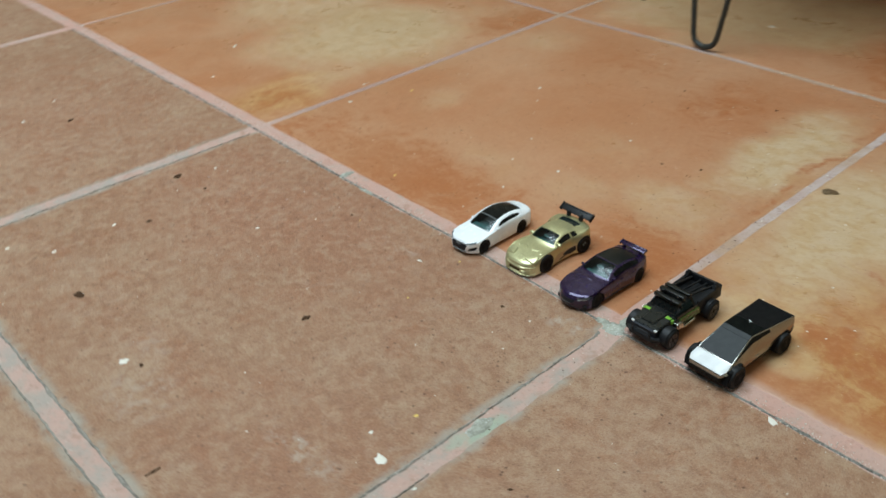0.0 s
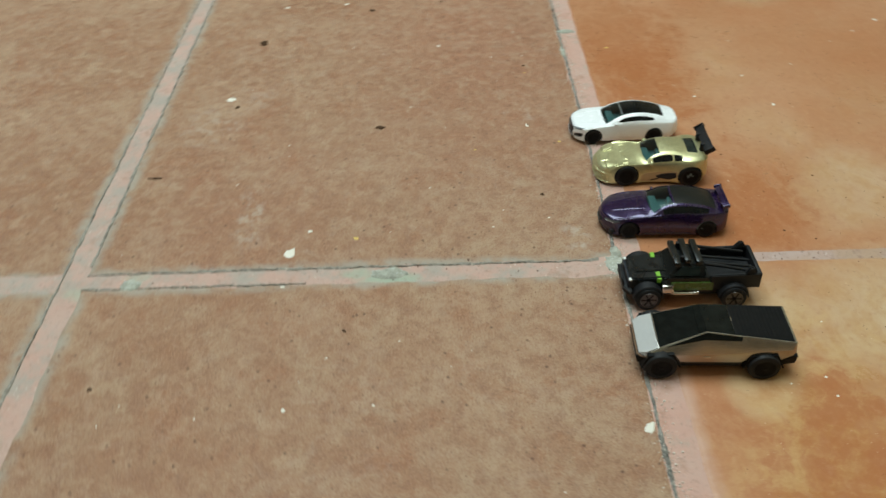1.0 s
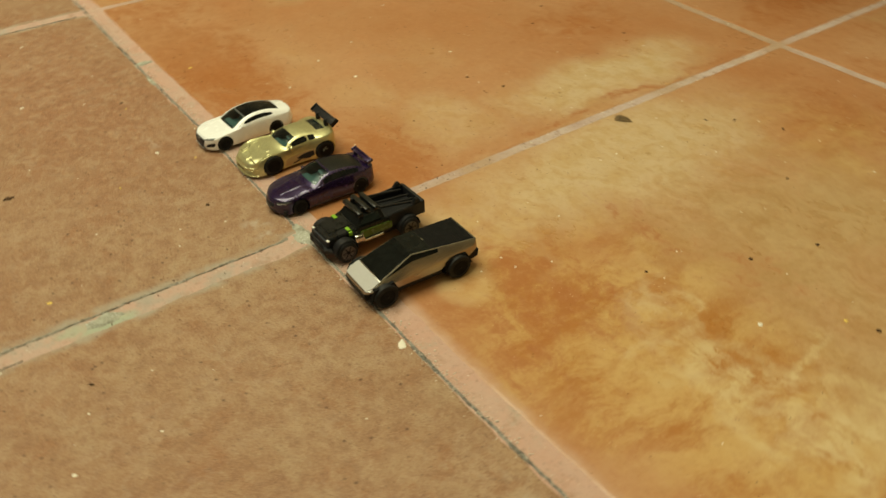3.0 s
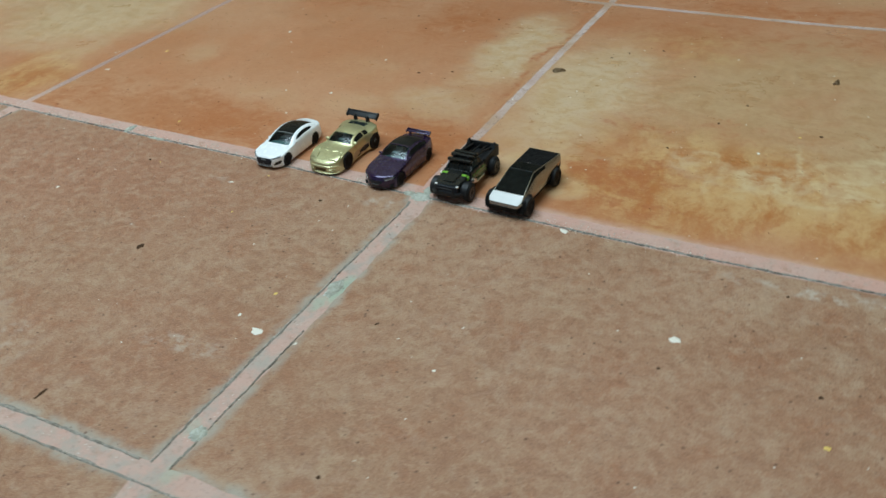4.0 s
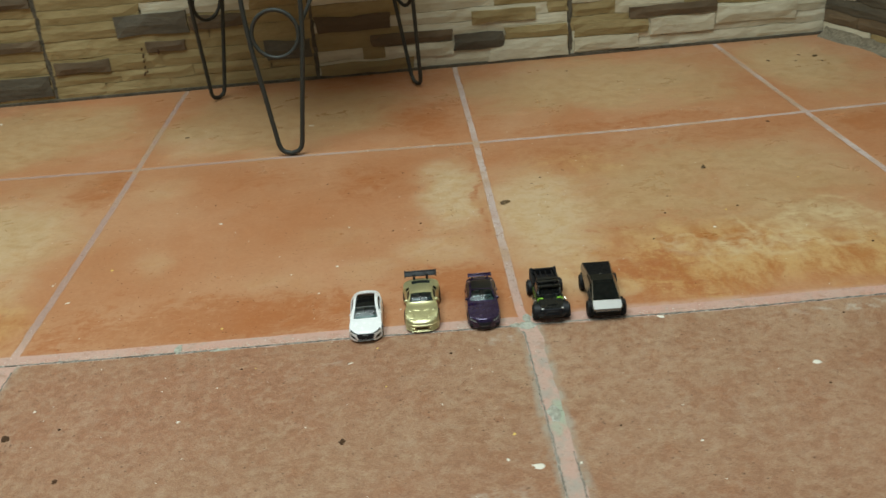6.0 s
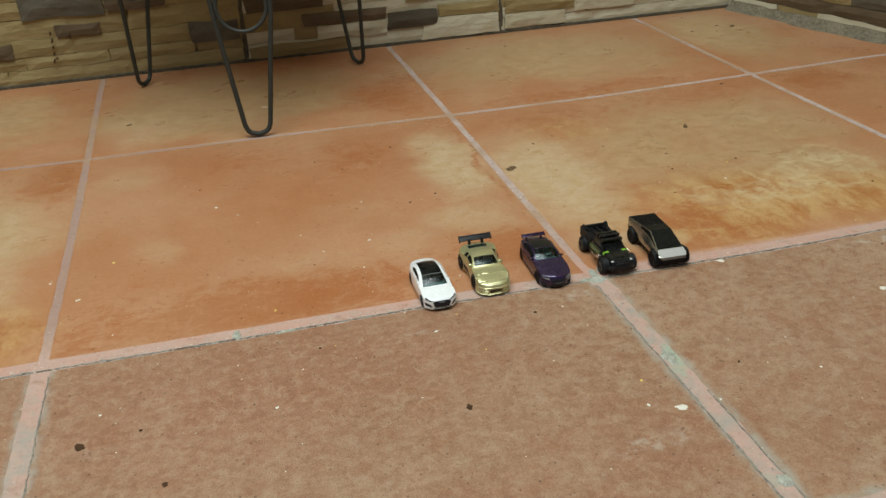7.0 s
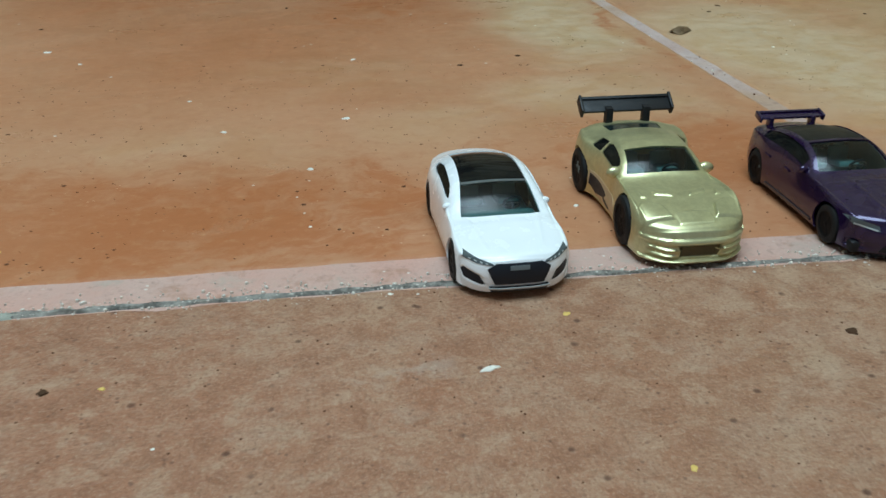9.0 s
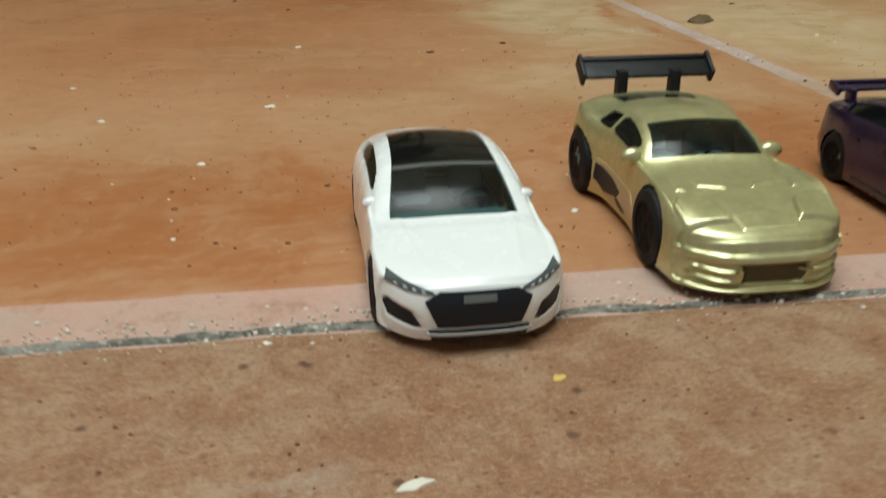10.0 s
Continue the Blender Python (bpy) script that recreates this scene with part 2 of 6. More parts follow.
    m.bump(m.math("ADD", m.noise(300, 3, 0.6), m.math("MULTIPLY", m.noise(25, 3), 4.0)), 0.14, 0.0006)
    return m.mat


def spots_rings(m, rings, wobble):
    """Pale worn circles in the glaze: (x, y, radius, line width)."""
    total = None
    for x, y, r, w in rings:
        d = m.vec("LENGTH", m.vec("MULTIPLY", m.vec("SUBTRACT", wobble, (x, y, 0)), (1, 1, 0)), (0, 0, 0))
        d = m.math("ABSOLUTE", m.math("SUBTRACT", d, r))
        d = m.ramp(d, w * 0.1, w * 1.2, 0.45, 0.0)
        total = d if total is None else m.math("MAXIMUM", total, d)
    return total


def matte_tile():
    m = Mat("matte_terracotta", rough=0.62, spec=0.35)
    big = m.noise(7, 6, 0.66)
    mid = m.noise(140, 4, 0.66, distortion=0.4)
    fine = m.noise(620, 4, 0.72)
    c = m.mix(m.ramp(big, 0.36, 0.64), (0.300, 0.154, 0.082), (0.376, 0.226, 0.136))
    blotch = m.noise(31, 6, 0.72, wobbled(m, 12, 0.05))
    c = m.mix(m.ramp(blotch, 0.5, 0.66, 0.0, 0.85), c, (0.305, 0.133, 0.064))
    c = m.mix(m.ramp(blotch, 0.48, 0.32, 0.0, 0.8), c, (0.408, 0.276, 0.170))
    c = m.mix(spots_mask(m, REDDISH, wobbled(m, 9, 0.1), 0.1, 1.4), c, (0.335, 0.145, 0.078))
    c = m.mix(m.ramp(mid, 0.48, 0.66, 0.0, 0.48), c, (0.425, 0.280, 0.175))
    c = m.mix(m.ramp(mid, 0.52, 0.34, 0.0, 0.6), c, (0.250, 0.112, 0.058))
    flake = m.noise(105, 3, 0.5, m.vec("ADD", wobbled(m, 60, 0.02), (7, 3, 0)), distortion=0.5)
    c = m.mix(m.ramp(flake, 0.54, 0.7, 0.0, 0.36), c, (0.475, 0.318, 0.205))
    swirl = m.math("ABSOLUTE", m.math("SUBTRACT", m.noise(30, 2, 0.5, m.vec("ADD", wobbled(m, 25, 0.03), (1, 8, 0))), 0.5))
    swirl = m.math("MULTIPLY", m.ramp(swirl, 0.0, 0.05, 0.24, 0.0), m.ramp(m.noise(17, 3, 0.5, m.vec("ADD", m.place, (6, 6, 0))), 0.46, 0.62))
    c = m.mix(swirl, c, (0.455, 0.325, 0.225))
    soft = m.noise(78, 4, 0.6, wobbled(m, 30, 0.02))
    c = m.mix(m.ramp(soft, 0.5, 0.7, 0.0, 0.4), c, (0.270, 0.125, 0.068))
    c = m.mix(m.ramp(soft, 0.48, 0.3, 0.0, 0.35), c, (0.405, 0.278, 0.185))
    c = m.mix(m.ramp(fine, 0.5, 0.7, 0.0, 0.5), c, (0.194, 0.098, 0.058))
    c = m.mix(m.ramp(fine, 0.5, 0.3, 0.0, 0.36), c, (0.450, 0.310, 0.215))
    micro = m.noise(1300, 3, 0.7)
    c = m.mix(m.ramp(micro, 0.52, 0.68, 0.0, 0.5), c, (0.185, 0.082, 0.043))
    c = m.mix(m.ramp(micro, 0.48, 0.32, 0.0, 0.42), c, (0.490, 0.330, 0.215))
    worn = m.ramp(m.noise(60, 6, 0.78), 0.57, 0.75, 0.0, 0.1)
    c = m.mix(worn, c, (0.440, 0.345, 0.260))
    crack = m.math("MULTIPLY", m.ramp(m.voronoi(34, wobbled(m, 60, 0.03), "DISTANCE_TO_EDGE"), 0.0, 0.045, 0.16, 0.0), m.ramp(m.noise(30, 3), 0.58, 0.7))
    c = m.mix(crack, c, (0.484, 0.368, 0.274))
    stain = m.math("MULTIPLY", spots_mask(m, STAINS, wobbled(m, 40, 0.025), 0.2, 1.3), m.ramp(m.noise(90, 5, 0.7), 0.45, 0.62))
    c = m.mix(stain, c, (0.47, 0.385, 0.305))
    # grey mortar rubbed over the edges beside the joints
    near = wobbled(m, 50, 0.009)
    off = None
    for way, at in (((1, 0, 0), 0.0034), ((1, 0, 0), -0.42), ((1, 0, 0), 0.422), ((0, 1, 0), -0.278)):
        d = m.math("ABSOLUTE", m.math("SUBTRACT", m.vec("DOT_PRODUCT", near, way), at))
        off = d if off is None else m.math("MINIMUM", off, d)
    film = m.math("MULTIPLY", m.ramp(off, 0.0065, 0.0135, 0.85, 0.0), m.ramp(m.noise(60, 4, 0.7), 0.35, 0.6, 0.15, 1.0))
    c = m.mix(film, c, (0.37, 0.325, 0.262))
    speck = m.math("MULTIPLY", m.ramp(m.voronoi(150), 0.05, 0.16, 0.85, 0.0), m.ramp(m.noise(80, 2), 0.47, 0.55))
    c = m.mix(speck, c, (0.10, 0.045, 0.026))
    speck = m.math("MULTIPLY", m.ramp(m.voronoi(85), 0.03, 0.1, 0.85, 0.0), m.ramp(m.noise(40, 2), 0.44, 0.52))
    c = m.mix(speck, c, (0.13, 0.058, 0.033))
    speck = m.math("MULTIPLY", m.ramp(m.voronoi(420), 0.08, 0.22, 0.75, 0.0), m.ramp(m.noise(130, 2), 0.46, 0.56))
    c = m.mix(speck, c, (0.15, 0.072, 0.045))
    m.put("Base Color", c)
    m.put("Roughness", m.ramp(mid, 0.3, 0.7, 0.5, 0.72))
    m.bump(m.math("ADD", m.math("ADD", fine, m.math("MULTIPLY", micro, 0.6)), m.math("MULTIPLY", mid, 2.0)), 0.6, 0.0006)
    return m.mat


def grout_material():
    m = Mat("pink_grout", rough=0.8, spec=0.3)
    big = m.noise(22, 5, 0.65)
    fine = m.noise(420, 4, 0.7)
    c = m.mix(m.ramp(big, 0.35, 0.65), (0.54, 0.318, 0.250), (0.525, 0.352, 0.288))
    c = m.mix(m.ramp(m.noise(48, 5, 0.7), 0.52, 0.68, 0.0, 0.6), c, (0.40, 0.34, 0.275))
    c = m.mix(m.ramp(m.noise(75, 6, 0.75, m.vec("ADD", m.place, (4, 7, 0))), 0.52, 0.7, 0.0, 0.7), c, (0.36, 0.20, 0.13))
    back = m.ramp(m.vec("DOT_PRODUCT", m.place, (0, 1, 0)), 0.02, 0.08)
    c = m.mix(m.math("MULTIPLY", back, 0.85), c, m.mix(m.ramp(m.noise(5, 5, 0.65), 0.4, 0.6), (0.44, 0.315, 0.268), (0.52, 0.430, 0.390)))
    west = m.ramp(m.vec("DOT_PRODUCT", m.place, (1, 0, 0)), -0.42, 0.05, 0.85, 0.0)
    c = m.mix(m.math("MULTIPLY", back, west), c, (0.365, 0.222, 0.172))
    faded = m.math("MULTIPLY", back, m.ramp(m.noise(11, 4, 0.6, m.vec("ADD", m.place, (2, 9, 0))), 0.46, 0.62, 0.0, 0.75))
    c = m.mix(faded, c, (0.42, 0.27, 0.165))
    c = m.mix(m.math("MULTIPLY", back, m.ramp(m.noise(130, 5, 0.75), 0.52, 0.68, 0.0, 0.7)), c, (0.32, 0.20, 0.15))
    front = m.ramp(m.vec("DOT_PRODUCT", m.place, (0, 1, 0)), -0.05, -0.012, 1.0, 0.0)
    c = m.mix(m.math("MULTIPLY", front, m.ramp(m.noise(35, 5, 0.7), 0.42, 0.62, 0.15, 0.9)), c, (0.385, 0.335, 0.285))
    green = spots_mask(m, GREEN, wobbled(m, 90, 0.012))
    c = m.mix(green, c, (0.36, 0.41, 0.31))
    c = m.mix(m.ramp(fine, 0.54, 0.74, 0.0, 0.45), c, (0.22, 0.15, 0.115))
    c = m.mix(m.math("MULTIPLY", m.ramp(m.voronoi(380), 0.05, 0.2, 0.8, 0.0), m.ramp(m.noise(60, 2), 0.5, 0.6)), c, (0.72, 0.66, 0.57))
    m.put("Base Color", c)
    m.bump(m.math("ADD", fine, m.math("MULTIPLY", m.noise(110, 4), 2.0)), 0.6, 0.0008)
    return m.mat


def cement_material(name="grey_cement", dark=(0.085, 0.077, 0.066), light=(0.34, 0.315, 0.27)):
    m = Mat(name, rough=0.9, spec=0.2)
    c = m.mix(m.ramp(m.noise(260, 5, 0.75), 0.36, 0.66), dark, light)
    c = m.mix(m.ramp(m.noise(40, 3), 0.45, 0.7, 0.0, 0.6), c, light)
    grains = m.math("MULTIPLY", m.ramp(m.voronoi(700), 0.15, 0.35, 0.8, 0.0), m.ramp(m.noise(90, 3), 0.48, 0.58))
    c = m.mix(grains, c, tuple(min(0.7, 1.7 * v) for v in light))
    m.put("Base Color", c)
    m.bump(m.noise(500, 4, 0.7), 0.8, 0.001)
    return m.mat


def stone_material(name, a, b, vein):
    m = Mat(name, rough=0.7, spec=0.3)
    w = m.vec("MULTIPLY", m.place, (1, 1, 3.2))
    c = m.mix(m.ramp(m.noise(14, 6, 0.65, w), 0.35, 0.68), a, b)
    c = m.mix(m.ramp(m.noise(55, 6, 0.7, w), 0.5, 0.75, 0.0, 0.7), c, vein)
    tint = m.math("MULTIPLY", m.random(), 0.35)
    c = m.mix(tint, c, vein)
    m.put("Base Color", c)
    m.bump(m.math("ADD", m.noise(260, 4, 0.7), m.math("MULTIPLY", m.noise(40, 5, 0.6, w), 4.0)), 0.3, 0.002)
    return m.mat


def plain(name, color, rough=0.4, metal=0.0, coat=0.0, grain=0.0, flake=0.0, spec=0.5, even=0.15):
    """Paint, plastic or metal: one colour with fine uneven gloss and, where given, grain."""
    m = Mat(name, rough, metal, color, coat, spec)
    n = m.noise(180, 4, 0.6, m.local)
    m.put("Roughness", m.ramp(n, 0.3, 0.7, rough * 0.82, min(1.0, rough * 1.2)))
    c = m.mix(m.ramp(m.noise(600, 3, 0.7, m.local), 0.35, 0.7, 0.0, even + flake), color, tuple(min(1.0, v * (1.25 + flake) + 0.002) for v in color))
    m.put("Base Color", c)
    if grain:
        m.bump(m.noise(900, 3, 0.6, m.local), grain, 0.0002)
    return m.mat


# patches in the glaze: x, y, half width, half length, strength
YELLOW = [(-0.042, 0.27, 0.05, 0.13, 1.1), (-0.06, 0.135, 0.055, 0.05, 0.75), (-0.115, 0.11, 0.05, 0.035, 0.5), (-0.345, 0.16, 0.032, 0.04, 0.5), (-0.17, 0.18, 0.06, 0.04, 0.36),
          (-0.2, 0.105, 0.06, 0.03, 0.36), (-0.37, 0.37, 0.05, 0.05, 0.55), (0.052, 0.20, 0.066, 0.17, 1.2), (0.05, 0.06, 0.06, 0.05, 0.85), (0.21, 0.22, 0.2, 0.16, 0.5),
          (0.29, 0.12, 0.14, 0.09, 0.7), (0.34, 0.28, 0.1, 0.1, 0.4), (-0.55, 0.25, 0.14, 0.15, 1.2), (-0.47, 0.15, 0.04, 0.1, 0.7), (-0.70, 0.28, 0.13, 0.15, 0.9),
          (-0.36, 0.53, 0.08, 0.1, 0.75), (-0.22, 0.56, 0.12, 0.1, 0.5), (0.2, 0.62, 0.22, 0.12, 0.75), (0.09, 0.52, 0.06, 0.06, 0.4), (0.5, 0.62, 0.08, 0.15, 0.95), (-0.6, 0.6, 0.17, 0.12, 0.7)]
DUN = [(0.24, 0.22, 0.2, 0.2, 0.9), (0.2, 0.62, 0.25, 0.16, 1.0), (-0.25, 0.60, 0.2, 0.16, 1.1), (-0.65, 0.60, 0.24, 0.16, 1.1), (0.5, 0.62, 0.1, 0.2, 0.9), (-0.56, 0.25, 0.16, 0.16, 0.6)]
AMBER = [(0.2, 0.075, 0.18, 0.085, 0.85), (0.32, 0.06, 0.16, 0.07, 0.8), (0.13, 0.11, 0.06, 0.06, 0.5), (0.12, 0.33, 0.1, 0.06, 0.45), (-0.47, 0.07, 0.06, 0.08, 0.6)]
BURNT = [(0.104, 0.03, 0.025, 0.03, 0.65), (0.125, 0.065, 0.04, 0.035, 0.75), (0.108, 0.15, 0.05, 0.018, 0.4), (0.11, 0.08, 0.045, 0.03, 0.85), (0.15, 0.09, 0.05, 0.03, 0.6), (0.14, 0.03, 0.06, 0.025, 0.6), (0.17, 0.16, 0.06, 0.03, 0.4), (-0.24, 0.05, 0.2, 0.06, 0.85), (-0.38, 0.06, 0.06, 0.07, 0.6),
         (-0.45, 0.38, 0.05, 0.07, 0.75), (0.2, 0.45, 0.2, 0.028, 0.6), (-0.05, 0.53, 0.055, 0.1, 0.75), (-0.47, 0.06, 0.04, 0.06, 0.5), (0.13, 0.37, 0.13, 0.045, 0.6), (0.3, 0.38, 0.14, 0.04, 0.5),
         (-0.045, 0.075, 0.05, 0.05, 0.9), (-0.009, 0.25, 0.006, 0.17, 0.6), (-0.13, 0.33, 0.05, 0.08, 0.6), (-0.25, 0.37, 0.1, 0.05, 0.45), (0.48, 0.37, 0.06, 0.06, 0.9), (0.03, 0.5, 0.03, 0.05, 0.4)]
SMEARS = [(0.24, 0.11, 0.09, 0.05, 0.95), (0.3, 0.14, 0.08, 0.05, 0.8), (0.08, 0.12, 0.06, 0.06, 0.4), (0.19, 0.1, 0.06, 0.04, 0.9)]
RINGS = [(0.093, 0.041, 0.009, 0.009), (0.285, 0.131, 0.019, 0.007), (0.344, 0.124, 0.018, 0.007), (0.262, 0.125, 0.014, 0.006), (0.308, 0.1, 0.02, 0.006), (0.245, 0.098, 0.024, 0.006), (0.33, 0.158, 0.022, 0.006), (0.217, 0.1, 0.018, 0.006)]
STAINS = [(-0.155, -0.236, 0.03, 0.022, 0.4), (-0.19, -0.21, 0.02, 0.015, 0.3), (-0.05, -0.196, 0.028, 0.009, 0.7), (0.27, -0.022, 0.07, 0.006, 0.9), (0.36, -0.034, 0.05, 0.006, 0.7), (-0.155, -0.03, 0.012, 0.006, 0.5), (-0.02, -0.018, 0.02, 0.008, 0.8)]
REDDISH = [(-0.28, -0.05, 0.2, 0.1, 0.75), (-0.05, -0.2, 0.1, 0.08, 0.35), (0.2, -0.16, 0.14, 0.1, 0.3), (-0.6, -0.1, 0.16, 0.12, 0.4)]
GREEN = [(0.007, -0.12, 0.005, 0.016, 0.9), (0.002, -0.135, 0.004, 0.01, 0.6), (0.0, -0.245, 0.004, 0.008, 0.4), (0.012, -0.27, 0.006, 0.01, 0.5)]

GLAZED, MATTE, GROUT, CEMENT = glazed_tile(), matte_tile(), grout_material(), cement_material()
STONES = [stone_material("pale_ledger_stone", (0.51, 0.465, 0.33), (0.63, 0.59, 0.45), (0.40, 0.34, 0.215)),
          stone_material("tan_ledger_stone", (0.285, 0.215, 0.092), (0.37, 0.285, 0.135), (0.22, 0.155, 0.068)),
          stone_material("brown_ledger_stone", (0.115, 0.080, 0.045), (0.160, 0.112, 0.064), (0.080, 0.056, 0.033)),
          stone_material("grey_ledger_stone", (0.092, 0.078, 0.054), (0.135, 0.115, 0.080), (0.060, 0.051, 0.036))]
BACKING = cement_material("tan_mortar", (0.15, 0.115, 0.06), (0.26, 0.205, 0.12))
MORTAR = cement_material("dark_mortar", (0.05, 0.043, 0.03), (0.14, 0.12, 0.085))
CREAM = plain("cream_plaster", (0.66, 0.60, 0.48), 0.85, grain=0.5)
IRON = plain("dark_iron", (0.040, 0.043, 0.038), 0.55, 0.4, grain=0.4, even=0.5)

# ---- floor ----
def column_x(k, y):
    """Joint lines that run away from the row of cars."""
    if k == 7 and y > -0.02:
        return float(np.interp(y, (-0.02, 0.02, 0.1, 0.2, 0.3, 0.43), (0.0042, -0.0004, 0.0003, 0.0009, 0.0017, 0.0030)))
    return (-3.13, -2.69, -2.25, -1.78, -1.31, -0.865, -0.420, 0.0034, 0.422, 0.84, 1.26)[k] + (0.0012 * math.sin(7 * y + k))


CAR_JOINT = [(-1.4, 0.036), (-0.9, 0.028), (-0.42, 0.0165), (-0.35, 0.0138), (-0.27, 0.0112), (-0.2, 0.0098), (-0.145, 0.0088), (-0.1, 0.007), (-0.02, 0.0038), (0.1, 0.0003), (0.15, -0.0017), (0.21, -0.002), (0.42, -0.003), (0.9, -0.004)]


def row_y(k, x):
    """Joint lines along the row of cars."""
    base = (-2.38, -1.96, -1.54, -1.12, -0.70, -0.278, 0.0, 0.424, 0.775)[k]
    if k == 6:
        return float(np.interp(x, [q[0] for q in CAR_JOINT], [q[1] for q in CAR_JOINT]))
    if k == 7:
        return float(np.interp(x, (-0.9, -0.42, -0.22, 0.0, 0.21, 0.42, 0.6), (0.462, 0.437, 0.434, 0.4235, 0.4195, 0.4265, 0.433)))
    return base


def edge_noise(a, b, seed):
    return 0.0014 * noise.noise(Vector((a * 60, b * 60, seed))) + 0.0009 * noise.noise(Vector((a * 260, b * 260, seed + 5)))


def floor_tile(i, j, parent, material, half, top, low):
    """One tile between column lines i, i + 1 and row lines j, j + 1, with uneven worn edges."""
    steps = 60 if j > 3 and 4 <= i <= 8 else 8
    up = 0.0074 if j == 5 else half
    x0, x1 = column_x(i, 0), column_x(i + 1, 0)
    outline = []
    for s in range(4):
        for k in range(steps):
            f = k / steps
            if s == 0:
                x = x0 + half + (x1 - x0 - 2 * half) * f
                p = (x, row_y(j, x) + low)
            elif s == 1:
                lo, hi = row_y(j, x1) + low, row_y(j + 1, x1) - up
                y = lo + (hi - lo) * f
                p = (column_x(i + 1, y) - half, y)
            elif s == 2:
                x = x1 - half - (x1 - x0 - 2 * half) * f
                p = (x, row_y(j + 1, x) - up)
            else:
                lo, hi = row_y(j, x0) + low, row_y(j + 1, x0) - up
                y = hi - (hi - lo) * f
                p = (column_x(i, y) + half, y)
            g = 0.55 if j >= 6 else 1.0
            outline.append(Vector((p[0] + g * edge_noise(p[0], p[1], 3), p[1] + g * edge_noise(p[1], p[0], 9), 0)))
    mid = sum(outline, Vector()) / len(outline)
    bm = bmesh.new()
    rings = []
    for inset, z in ((0.0, -0.006), (0.0, -0.0005), (0.0008, -0.00012), (0.0024, 0.0)):
        ring = []
        for p in outline:
            d = mid - p
            q = p + Vector((math.copysign(min(inset, abs(d.x)), d.x), math.copysign(min(inset, abs(d.y)), d.y), z + top))
            ring.append(bm.verts.new(q))
        rings.append(ring)
    n = len(outline)
    for one, two in zip(rings, rings[1:]):
        for k in range(n):
            bm.faces.new((one[k], one[(k + 1) % n], two[(k + 1) % n], two[k]))
    bm.faces.new(rings[-1])
    return part("tile", bm, material, parent, smooth=35)


